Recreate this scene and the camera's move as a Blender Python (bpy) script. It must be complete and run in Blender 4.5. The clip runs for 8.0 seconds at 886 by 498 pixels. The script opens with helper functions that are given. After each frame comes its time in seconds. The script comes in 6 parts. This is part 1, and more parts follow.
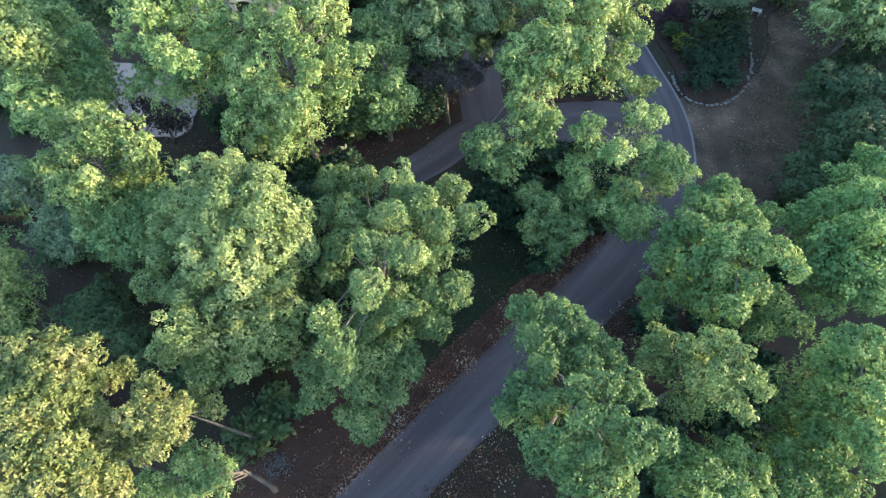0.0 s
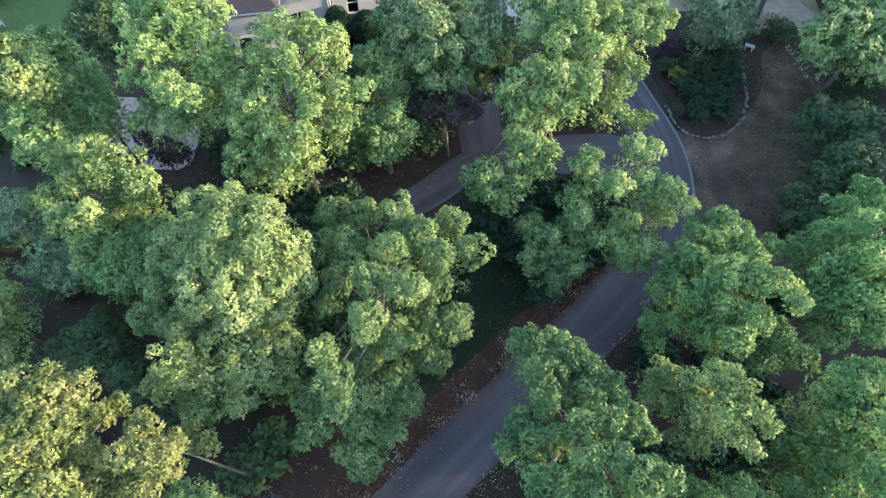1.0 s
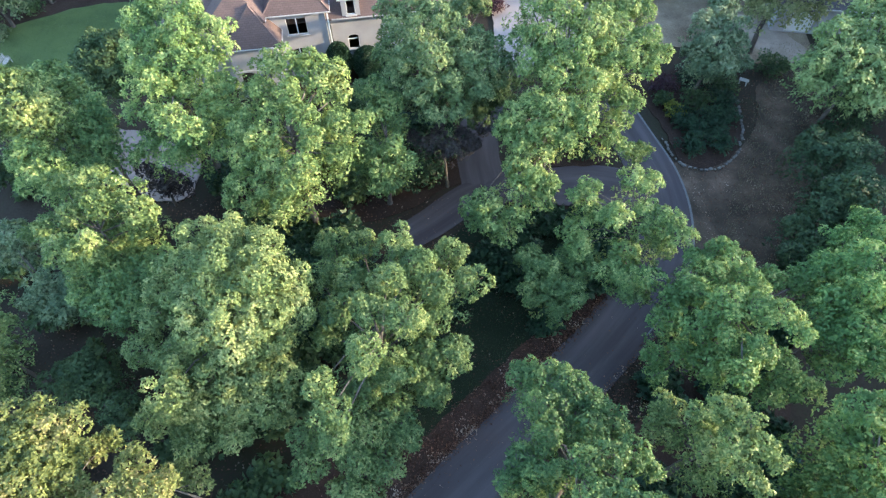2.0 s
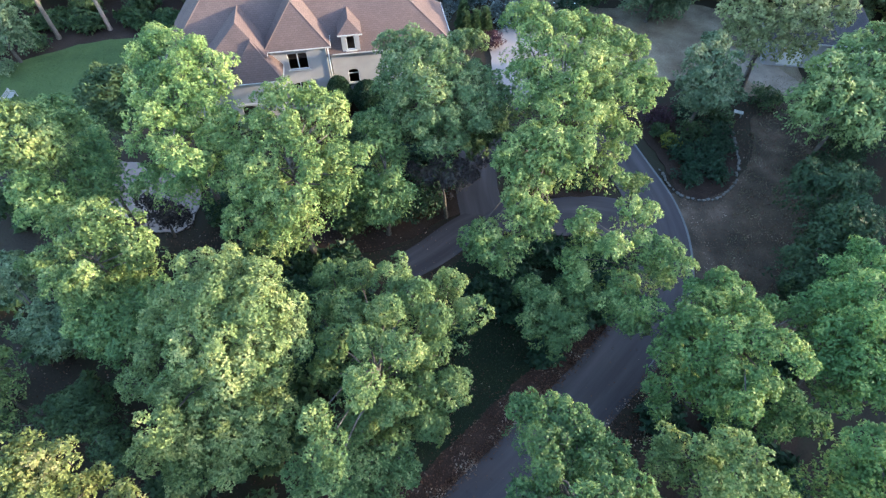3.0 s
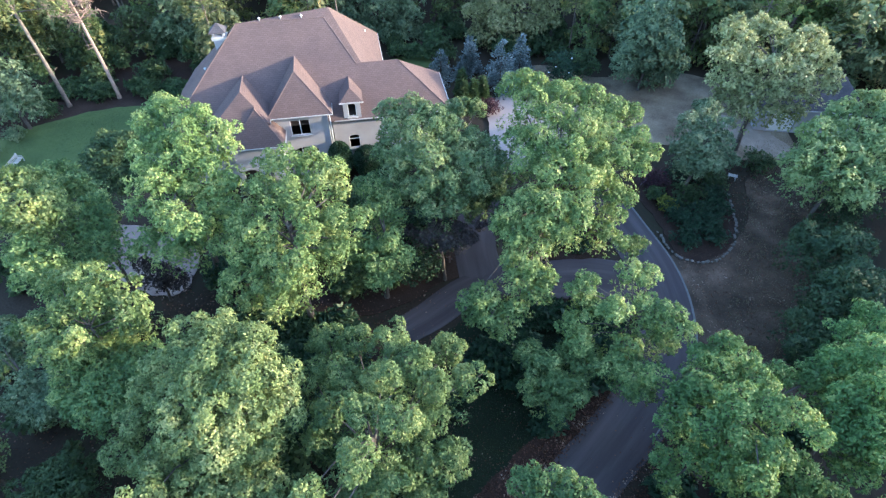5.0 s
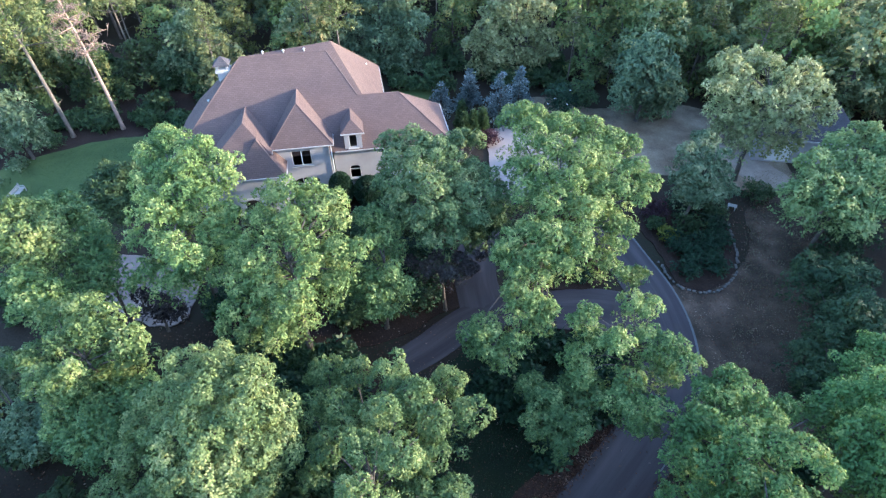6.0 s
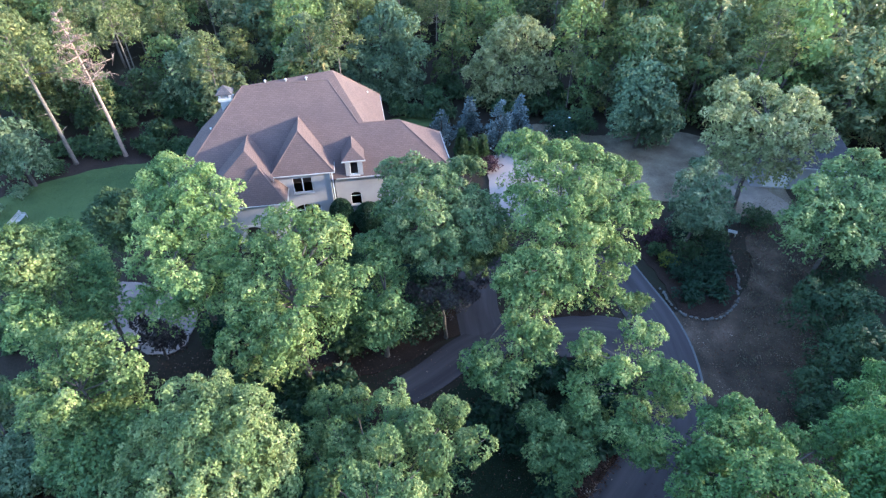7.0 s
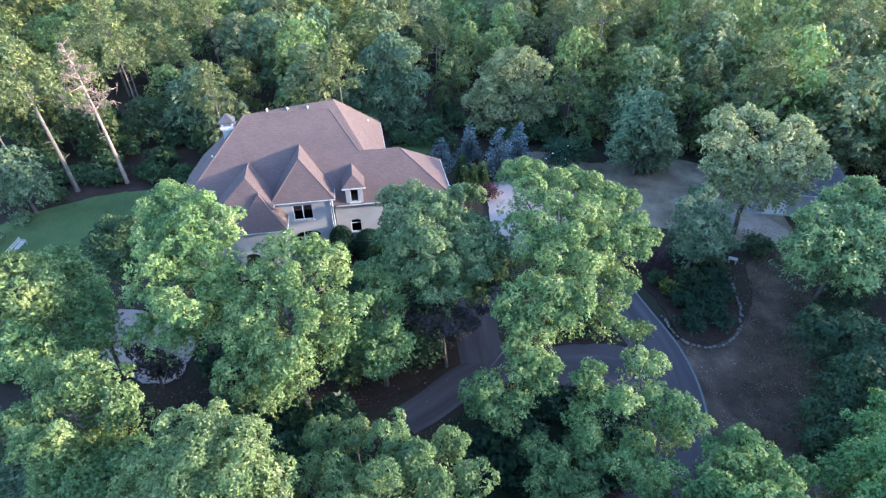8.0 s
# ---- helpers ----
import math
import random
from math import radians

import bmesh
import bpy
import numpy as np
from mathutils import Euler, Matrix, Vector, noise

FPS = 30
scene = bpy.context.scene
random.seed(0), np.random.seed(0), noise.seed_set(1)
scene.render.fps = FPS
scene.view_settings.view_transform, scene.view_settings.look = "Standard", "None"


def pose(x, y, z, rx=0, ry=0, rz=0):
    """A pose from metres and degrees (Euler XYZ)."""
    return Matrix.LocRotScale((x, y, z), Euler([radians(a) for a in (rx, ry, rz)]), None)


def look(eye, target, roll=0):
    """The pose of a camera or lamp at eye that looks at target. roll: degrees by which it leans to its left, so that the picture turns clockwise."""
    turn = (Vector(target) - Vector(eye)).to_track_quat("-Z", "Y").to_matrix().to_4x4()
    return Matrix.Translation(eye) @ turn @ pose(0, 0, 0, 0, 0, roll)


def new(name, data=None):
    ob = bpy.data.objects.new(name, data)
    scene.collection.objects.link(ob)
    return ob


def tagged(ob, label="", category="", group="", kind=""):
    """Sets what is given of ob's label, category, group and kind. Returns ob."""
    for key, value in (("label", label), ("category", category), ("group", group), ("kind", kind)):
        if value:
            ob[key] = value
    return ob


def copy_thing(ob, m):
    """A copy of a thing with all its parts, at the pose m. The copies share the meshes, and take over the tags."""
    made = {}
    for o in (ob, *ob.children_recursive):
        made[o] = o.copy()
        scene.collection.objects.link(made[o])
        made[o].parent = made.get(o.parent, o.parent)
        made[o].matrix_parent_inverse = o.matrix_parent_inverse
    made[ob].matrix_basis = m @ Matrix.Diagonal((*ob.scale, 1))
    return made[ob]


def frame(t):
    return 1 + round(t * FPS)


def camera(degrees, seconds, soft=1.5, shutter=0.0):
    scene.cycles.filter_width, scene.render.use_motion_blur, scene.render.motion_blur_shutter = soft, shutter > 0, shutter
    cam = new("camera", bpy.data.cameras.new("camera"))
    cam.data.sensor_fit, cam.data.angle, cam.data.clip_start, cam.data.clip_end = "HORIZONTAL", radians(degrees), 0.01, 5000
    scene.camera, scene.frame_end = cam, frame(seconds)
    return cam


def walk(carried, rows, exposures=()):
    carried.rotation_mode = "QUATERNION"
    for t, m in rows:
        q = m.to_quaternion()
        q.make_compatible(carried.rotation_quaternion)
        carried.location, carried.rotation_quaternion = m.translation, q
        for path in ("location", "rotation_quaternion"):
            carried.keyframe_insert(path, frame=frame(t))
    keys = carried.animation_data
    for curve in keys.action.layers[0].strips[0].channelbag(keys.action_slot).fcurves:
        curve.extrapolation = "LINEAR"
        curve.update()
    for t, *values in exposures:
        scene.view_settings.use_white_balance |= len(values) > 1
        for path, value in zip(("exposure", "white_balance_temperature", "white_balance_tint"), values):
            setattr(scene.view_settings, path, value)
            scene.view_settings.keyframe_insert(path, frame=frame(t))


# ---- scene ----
# The camera: a drone that tilts its lens up while it drifts slowly forward.
cam = camera(78.1, 8.0, soft=1.3)
PATH = [
    (0, 0.000, -0.000, 32.000, 0.07, -61.93, -0.04),
    (0.5, 0.005, 0.064, 31.955, 0.02, -60.30, -0.03),
    (1, 0.008, 0.118, 31.908, -0.00, -58.69, -0.03),
    (1.5, 0.017, 0.156, 31.859, -0.01, -57.06, -0.04),
    (3, 0.097, 0.225, 31.725, -0.15, -52.19, 0.01),
    (3.5, 0.130, 0.281, 31.698, -0.21, -50.63, 0.01),
    (4, 0.161, 0.369, 31.678, -0.22, -49.06, 0.02),
    (4.5, 0.181, 0.459, 31.674, -0.22, -47.50, 0.05),
    (6, 0.171, 0.789, 31.705, -0.20, -43.02, 0.07),
    (6.5, 0.137, 0.879, 31.735, -0.20, -41.74, 0.09),
    (7, 0.097, 0.970, 31.766, -0.26, -40.44, 0.09),
    (7.5, 0.078, 1.061, 31.790, -0.27, -39.10, 0.07),
    (8, 0.075, 1.148, 31.810, -0.28, -37.77, 0.07),
]
walk(cam, [(t, pose(x, y, z, 90 + pitch, roll, yaw)) for t, x, y, z, yaw, pitch, roll in PATH],
     exposures=[(0.0, 3.13, 6280, 8), (3.0, 2.98, 5960, 9), (8.0, 2.86, 5230, 14)])

# ---- light: a low evening sun from the east side and a clear sky ----
SUN_AZ, SUN_EL = radians(-2), radians(12)
sun_way = Vector((math.cos(SUN_EL) * math.cos(SUN_AZ), math.cos(SUN_EL) * math.sin(SUN_AZ), math.sin(SUN_EL)))
world = bpy.data.worlds.new("evening_sky")
scene.world = world
world.use_nodes = True
wn = world.node_tree
sky = wn.nodes.new("ShaderNodeTexSky")
sky.sky_type = "NISHITA"
sky.sun_disc = False
sky.sun_elevation = SUN_EL
sky.sun_rotation = radians(90) - SUN_AZ
sky.air_density, sky.dust_density, sky.ozone_density = 1.0, 1.0, 1.5
wn.nodes["Background"].inputs["Strength"].default_value = 0.15
wn.links.new(sky.outputs["Color"], wn.nodes["Background"].inputs["Color"])
sun_data = bpy.data.lights.new("sun", "SUN")
sun_data.energy, sun_data.angle, sun_data.color = 1.75, radians(1.2), (1.0, 0.78, 0.49)
sun = new("sun", sun_data)
sun.matrix_world = look(sun_way * 200, (0, 0, 0))


# ---- small tools ----
def part(name, bm, material, parent=None, label="", smooth=False):
    """Links a bmesh as one mesh object under a thing."""
    me = bpy.data.meshes.new(name)
    bm.to_mesh(me)
    bm.free()
    return link_mesh(name, me, material, parent, label, smooth)


def link_mesh(name, me, material, parent=None, label="", smooth=False):
    me.materials.append(material)
    if smooth:
        me.polygons.foreach_set("use_smooth", [True] * len(me.polygons))
    ob = new(name, me)
    if parent is not None:
        ob.parent = parent
    if label:
        ob["label"] = label
    return ob


def thing(name, m, label, category, group="", kind=""):
    ob = new(name)
    ob.empty_display_size = 0.2
    ob.matrix_basis = m
    return tagged(ob, label, category, group, kind)


def box(bm, x0, x1, y0, y1, z0, z1):
    v = [bm.verts.new((x, y, z)) for z in (z0, z1) for x, y in ((x0, y0), (x1, y0), (x1, y1), (x0, y1))]
    for f in ((0, 3, 2, 1), (4, 5, 6, 7), (0, 1, 5, 4), (1, 2, 6, 5), (2, 3, 7, 6), (3, 0, 4, 7)):
        bm.faces.new([v[i] for i in f])
    return v


def new_box(x0, x1, y0, y1, z0, z1, bevel=0.0):
    bm = bmesh.new()
    box(bm, x0, x1, y0, y1, z0, z1)
    if bevel:
        bmesh.ops.bevel(bm, geom=bm.edges[:], offset=bevel, segments=1, affect="EDGES")
    return bm


def tube(bm, points, radii, sides=6):
    """A tapered tube through the points, closed at both ends."""
    rings = []
    for i, p in enumerate(points):
        p = Vector(p)
        a = Vector(points[max(i - 1, 0)])
        b = Vector(points[min(i + 1, len(points) - 1)])
        d = (b - a).normalized()
        s = d.cross(Vector((0.31, 0.95, 0.1))).normalized()
        n = d.cross(s)
        rings.append([bm.verts.new(p + (s * math.cos(k * math.tau / sides) + n * math.sin(k * math.tau / sides)) * radii[i])
                      for k in range(sides)])
    for r0, r1 in zip(rings, rings[1:]):
        for k in range(sides):
            bm.faces.new((r0[k], r0[(k + 1) % sides], r1[(k + 1) % sides], r1[k]))
    bm.faces.new(rings[0][::-1])
    bm.faces.new(rings[-1])


def spline(points, step=0.6):
    """Points along a smooth line through the given ones (x, y)."""
    pts = [np.array(p, float) for p in points]
    pts = [2 * pts[0] - pts[1]] + pts + [2 * pts[-1] - pts[-2]]
    out = []
    for a, b, c, d in zip(pts, pts[1:], pts[2:], pts[3:]):
        n = max(2, int(np.linalg.norm(c - b) / step))
        for k in range(n):
            t = k / n
            out.append(0.5 * (2 * b + (c - a) * t + (2 * a - 5 * b + 4 * c - d) * t * t + (3 * b - a - 3 * c + d) * t ** 3))
    out.append(pts[-2])
    return out


# ---- materials ----
def material(name):
    m = bpy.data.materials.new(name)
    m.use_nodes = True
    return m, m.node_tree.nodes, m.node_tree.links, m.node_tree.nodes["Principled BSDF"]


def ramp(nodes, stops):
    r = nodes.new("ShaderNodeValToRGB")
    while len(r.color_ramp.elements) < len(stops):
        r.color_ramp.elements.new(0.5)
    for e, (p, c) in zip(r.color_ramp.elements, stops):
        e.position, e.color = p, (*c, 1)
    return r


def surface(name, stops, scale, rough=0.8, fine=14.0, bump=0.3, distance=0.02, fine_share=0.4, spec=0.3, coords="Object", stretch=(1, 1, 1)):
    """A matt surface whose colour wanders over the stops at a coarse and a fine scale, with fine relief."""
    m, n, l, bsdf = material(name)
    tc = n.new("ShaderNodeTexCoord")
    a, b = n.new("ShaderNodeTexNoise"), n.new("ShaderNodeTexNoise")
    a.inputs["Scale"].default_value, a.inputs["Detail"].default_value, a.inputs["Roughness"].default_value = scale, 6, 0.6
    b.inputs["Scale"].default_value, b.inputs["Detail"].default_value = scale * fine, 4
    mp = n.new("ShaderNodeMapping")
    mp.inputs["Scale"].default_value = stretch
    l.new(tc.outputs[coords], mp.inputs["Vector"])
    l.new(mp.outputs[0], a.inputs["Vector"])
    l.new(tc.outputs["Object"], b.inputs["Vector"])
    mix = n.new("ShaderNodeMix")
    mix.inputs[0].default_value = fine_share
    l.new(a.outputs["Fac"], mix.inputs[2])
    l.new(b.outputs["Fac"], mix.inputs[3])
    r = ramp(n, stops)
    l.new(mix.outputs[0], r.inputs[0])
    l.new(r.outputs[0], bsdf.inputs["Base Color"])
    bsdf.inputs["Roughness"].default_value = rough
    bsdf.inputs["Specular IOR Level"].default_value = spec
    bp = n.new("ShaderNodeBump")
    bp.inputs["Strength"].default_value, bp.inputs["Distance"].default_value = bump, distance
    l.new(b.outputs["Fac"], bp.inputs["Height"])
    l.new(bp.outputs[0], bsdf.inputs["Normal"])
    return m


def leaf_material(name, dark, light, tip, translucent=0.35, rough=0.5, share=0.5, scale=0.6, vary=(0.494, 0.506, 0.9, 1.1)):
    """Leaves: each one has its own shade between dark and light, boughs differ, a few turn to the tip colour."""
    m, n, l, bsdf = material(name)
    geo, tc = n.new("ShaderNodeNewGeometry"), n.new("ShaderNodeTexCoord")
    noise_tex = n.new("ShaderNodeTexNoise")
    noise_tex.inputs["Scale"].default_value, noise_tex.inputs["Detail"].default_value = scale, 3
    l.new(tc.outputs["Object"], noise_tex.inputs["Vector"])
    mix = n.new("ShaderNodeMix")
    mix.inputs[0].default_value = share
    wide = n.new("ShaderNodeMapRange")
    wide.inputs[1].default_value, wide.inputs[2].default_value = 0.34, 0.66
    l.new(noise_tex.outputs["Fac"], wide.inputs[0])
    l.new(geo.outputs["Random Per Island"], mix.inputs[2])
    l.new(wide.outputs[0], mix.inputs[3])
    r = ramp(n, [(0.2, dark), (0.62, light), (0.86, tip)])
    l.new(mix.outputs[0], r.inputs[0])
    info = n.new("ShaderNodeObjectInfo")
    hsv = n.new("ShaderNodeHueSaturation")
    for socket, lo, hi in (("Hue", *vary[:2]), ("Value", *vary[2:])):
        mr = n.new("ShaderNodeMapRange")
        mr.inputs[3].default_value, mr.inputs[4].default_value = lo, hi
        l.new(info.outputs["Random"], mr.inputs[0])
        l.new(mr.outputs[0], hsv.inputs[socket])
    l.new(r.outputs[0], hsv.inputs["Color"])
    l.new(hsv.outputs[0], bsdf.inputs["Base Color"])
    bsdf.inputs["Roughness"].default_value = rough
    bsdf.inputs["Specular IOR Level"].default_value = 0.24
    tr = n.new("ShaderNodeBsdfTranslucent")
    l.new(hsv.outputs[0], tr.inputs["Color"])
    ms = n.new("ShaderNodeMixShader")
    ms.inputs[0].default_value = translucent
    l.new(bsdf.outputs[0], ms.inputs[1])
    l.new(tr.outputs[0], ms.inputs[2])
    l.new(ms.outputs[0], n["Material Output"].inputs["Surface"])
    return m


LEAF = {
    "light": leaf_material("leaf_light", (0.095, 0.158, 0.055), (0.216, 0.298, 0.100), (0.415, 0.450, 0.168)),
    "vivid": leaf_material("leaf_vivid", (0.078, 0.150, 0.050), (0.172, 0.275, 0.086), (0.360, 0.420, 0.135)),
    "olive": leaf_material("leaf_olive", (0.100, 0.150, 0.054), (0.228, 0.285, 0.104), (0.415, 0.425, 0.175)),
    "mid": leaf_material("leaf_mid", (0.085, 0.150, 0.057), (0.178, 0.264, 0.094), (0.345, 0.398, 0.150)),
    "deep": leaf_material("leaf_deep", (0.058, 0.116, 0.046), (0.122, 0.205, 0.072), (0.240, 0.305, 0.100)),
    # understorey green, its colour lowered to stand for shade
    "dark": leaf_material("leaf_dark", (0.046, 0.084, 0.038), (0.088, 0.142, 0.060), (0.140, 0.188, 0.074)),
    "yellow": leaf_material("leaf_yellow", (0.092, 0.124, 0.042), (0.198, 0.228, 0.072), (0.320, 0.290, 0.125)),
    "pale": leaf_material("leaf_pale", (0.112, 0.170, 0.066), (0.230, 0.300, 0.116), (0.335, 0.372, 0.160)),
    "grey": leaf_material("leaf_grey", (0.100, 0.155, 0.085), (0.205, 0.275, 0.145), (0.330, 0.365, 0.215)),
    # leaf green darkened to stand for shade at the wood's edge
    "shade": leaf_material("leaf_shade_toned", (0.030, 0.058, 0.028), (0.058, 0.098, 0.044), (0.095, 0.130, 0.055)),
    "sage": leaf_material("leaf_sage", (0.085, 0.145, 0.062), (0.190, 0.268, 0.112), (0.340, 0.380, 0.180)),
    "blue": leaf_material("leaf_blue_green", (0.088, 0.138, 0.080), (0.175, 0.245, 0.136), (0.260, 0.320, 0.175)),
    "birch": leaf_material("leaf_birch", (0.168, 0.195, 0.088), (0.335, 0.355, 0.165), (0.470, 0.455, 0.245)),
    "pine": leaf_material("needle_pine", (0.098, 0.128, 0.046), (0.200, 0.228, 0.090), (0.295, 0.290, 0.120)),
    "spruce": leaf_material("needle_blue_spruce", (0.085, 0.125, 0.126), (0.25, 0.315, 0.325), (0.47, 0.55, 0.57)),
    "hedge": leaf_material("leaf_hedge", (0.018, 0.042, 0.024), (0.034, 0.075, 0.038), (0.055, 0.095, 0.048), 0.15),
    "gold": leaf_material("leaf_gold", (0.14, 0.17, 0.03), (0.27, 0.29, 0.06), (0.36, 0.34, 0.08)),
    "plum": leaf_material("leaf_plum", (0.045, 0.038, 0.042), (0.085, 0.070, 0.072), (0.14, 0.125, 0.10)),
    "lawn": leaf_material("lawn_grass", (0.05, 0.085, 0.026), (0.085, 0.135, 0.042), (0.12, 0.17, 0.055), 0.3),
    "purple": leaf_material("leaf_purple", (0.05, 0.025, 0.04), (0.09, 0.045, 0.06), (0.13, 0.065, 0.065)),
    "litter": leaf_material("leaf_litter", (0.065, 0.032, 0.022), (0.16, 0.08, 0.05), (0.38, 0.30, 0.24), 0.1, 0.7),
    # blades toned far below the lawn's green, for shade under the oaks
    "grass": leaf_material("grass_blades_shade_toned", (0.016, 0.036, 0.014), (0.032, 0.064, 0.023), (0.055, 0.09, 0.034), 0.3),
    "dry_grass": leaf_material("grass_dry", (0.09, 0.08, 0.05), (0.18, 0.165, 0.10), (0.28, 0.26, 0.17), 0.2),
}
# the woods farther off, their crowns softer in shade from bough to bough
WOOD_LEAF = {
    "light": leaf_material("wood_leaf_light", (0.121, 0.155, 0.044), (0.211, 0.285, 0.100), (0.459, 0.400, 0.126), share=0.74, scale=0.3, vary=(0.487, 0.511, 0.8, 1.2)),
    "mid": leaf_material("wood_leaf_mid", (0.097, 0.135, 0.046), (0.160, 0.240, 0.090), (0.366, 0.345, 0.110), share=0.74, scale=0.3, vary=(0.487, 0.511, 0.8, 1.2)),
    "dark": leaf_material("wood_leaf_dark", (0.081, 0.110, 0.043), (0.119, 0.180, 0.081), (0.223, 0.230, 0.079), share=0.74, scale=0.3, vary=(0.487, 0.511, 0.8, 1.2)),
    "yellow": leaf_material("wood_leaf_yellow", (0.120, 0.140, 0.042), (0.232, 0.258, 0.082), (0.364, 0.335, 0.115), share=0.74, scale=0.3, vary=(0.487, 0.511, 0.8, 1.2)),
    "pale": leaf_material("wood_leaf_pale", (0.149, 0.165, 0.063), (0.243, 0.290, 0.133), (0.446, 0.350, 0.149), share=0.74, scale=0.3, vary=(0.487, 0.511, 0.8, 1.2)),
    "grey": leaf_material("wood_leaf_grey", (0.124, 0.145, 0.063), (0.200, 0.255, 0.128), (0.406, 0.340, 0.149), share=0.74, scale=0.3, vary=(0.487, 0.511, 0.8, 1.2)),
    "blue": leaf_material("wood_leaf_blue_green", (0.095, 0.125, 0.062), (0.151, 0.225, 0.123), (0.285, 0.290, 0.130), share=0.74, scale=0.3, vary=(0.487, 0.511, 0.8, 1.2)),
}
BARK = surface("bark_grey", [(0.3, (0.05, 0.042, 0.036)), (0.5, (0.105, 0.09, 0.08)), (0.7, (0.18, 0.16, 0.145))], 1.2, 0.9, 10, 0.8, 0.03)
BARK_PINE = surface("bark_pine", [(0.3, (0.09, 0.07, 0.058)), (0.5, (0.17, 0.14, 0.12)), (0.7, (0.27, 0.235, 0.21))], 1.0, 0.9, 9, 0.8, 0.03)
BARK_DEAD = surface("bark_dead_wood", [(0.3, (0.21, 0.14, 0.11)), (0.5, (0.33, 0.235, 0.195)), (0.7, (0.43, 0.335, 0.29))], 1.0, 0.85, 9, 0.5, 0.02)
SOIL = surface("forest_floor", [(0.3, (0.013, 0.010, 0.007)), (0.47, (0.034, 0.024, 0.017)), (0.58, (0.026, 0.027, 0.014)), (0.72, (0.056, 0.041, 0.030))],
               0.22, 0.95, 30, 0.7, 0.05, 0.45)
VERGE = surface("worn_verge", [(0.34, (0.022, 0.018, 0.012)), (0.45, (0.048, 0.035, 0.024)), (0.55, (0.082, 0.058, 0.042)), (0.66, (0.16, 0.115, 0.085))], 0.34, 0.95, 40, 0.5, 0.04, 0.28)
MULCH = surface("bark_mulch", [(0.3, (0.014, 0.009, 0.007)), (0.5, (0.034, 0.020, 0.015)), (0.7, (0.066, 0.042, 0.031))], 0.5, 0.95, 24, 0.9, 0.05, 0.55)
TURF = surface("lawn_turf", [(0.3, (0.050, 0.080, 0.026)), (0.5, (0.080, 0.118, 0.038)), (0.7, (0.115, 0.155, 0.052))], 0.35, 0.9, 40, 0.6, 0.03, 0.4)
# the oaks' shade is put into this turf colour
SHADE_TURF = surface("thin_turf_shade_toned", [(0.3, (0.007, 0.011, 0.005)), (0.5, (0.012, 0.020, 0.008)), (0.7, (0.024, 0.022, 0.013))], 0.4, 0.95, 30, 0.7, 0.04, 0.45)
DRY = surface("dry_verge", [(0.34, (0.085, 0.066, 0.044)), (0.47, (0.155, 0.122, 0.086)), (0.56, (0.22, 0.185, 0.135)), (0.7, (0.33, 0.285, 0.22))], 0.35, 0.95, 34, 0.6, 0.04, 0.45)
GRAVEL = surface("pale_gravel", [(0.3, (0.17, 0.14, 0.112)), (0.5, (0.25, 0.208, 0.172)), (0.7, (0.34, 0.29, 0.245))], 0.8, 0.95, 40, 0.6, 0.02, 0.5)
LEAF_MULCH = surface("red_leaf_mulch", [(0.3, (0.020, 0.010, 0.0075)), (0.5, (0.046, 0.024, 0.017)), (0.7, (0.080, 0.046, 0.034))], 0.5, 0.95, 24, 0.9, 0.05, 0.55)
ASPHALT = surface("worn_asphalt", [(0.32, (0.042, 0.034, 0.038)), (0.5, (0.066, 0.055, 0.060)), (0.68, (0.101, 0.087, 0.093))], 0.5, 0.85, 60, 0.25, 0.01, 0.12, 0.3, "UV", (0.14, 1.7, 1))
PALE_PAVING = surface("pale_concrete", [(0.3, (0.22, 0.168, 0.155)), (0.5, (0.29, 0.228, 0.212)), (0.7, (0.36, 0.288, 0.27))], 0.4, 0.85, 30, 0.2, 0.01, 0.35)
COURT = surface("pale_court", [(0.3, (0.28, 0.228, 0.21)), (0.5, (0.33, 0.275, 0.255)), (0.7, (0.38, 0.325, 0.302))], 0.4, 0.85, 30, 0.2, 0.01, 0.35)
STONE = surface("edging_stone", [(0.3, (0.08, 0.075, 0.07)), (0.5, (0.16, 0.15, 0.14)), (0.7, (0.27, 0.255, 0.24))], 2.5, 0.9, 8, 0.6, 0.02)
STUCCO = surface("cream_stucco", [(0.3, (0.305, 0.300, 0.318)), (0.5, (0.36, 0.354, 0.374)), (0.7, (0.415, 0.408, 0.428))], 0.7, 0.9, 40, 0.2, 0.01, 0.35)
TRIM = surface("white_trim", [(0.3, (0.42, 0.405, 0.40)), (0.7, (0.52, 0.50, 0.49))], 1.5, 0.6, 20, 0.1, 0.005)
DARK_METAL = surface("dark_metal", [(0.3, (0.02, 0.02, 0.022)), (0.7, (0.05, 0.05, 0.052))], 3, 0.5, 10, 0.1, 0.005)
WOOD_DOOR = surface("dark_door_wood", [(0.3, (0.03, 0.022, 0.018)), (0.7, (0.07, 0.05, 0.04))], 2, 0.55, 10, 0.3, 0.01)
PALE_WOOD = surface("weathered_white_wood", [(0.3, (0.30, 0.29, 0.28)), (0.7, (0.46, 0.45, 0.43))], 3, 0.75, 12, 0.2, 0.005)
WHITE_PAINT = surface("white_paint", [(0.3, (0.6, 0.6, 0.6)), (0.7, (0.8, 0.8, 0.79))], 2, 0.5, 12, 0.1, 0.005)


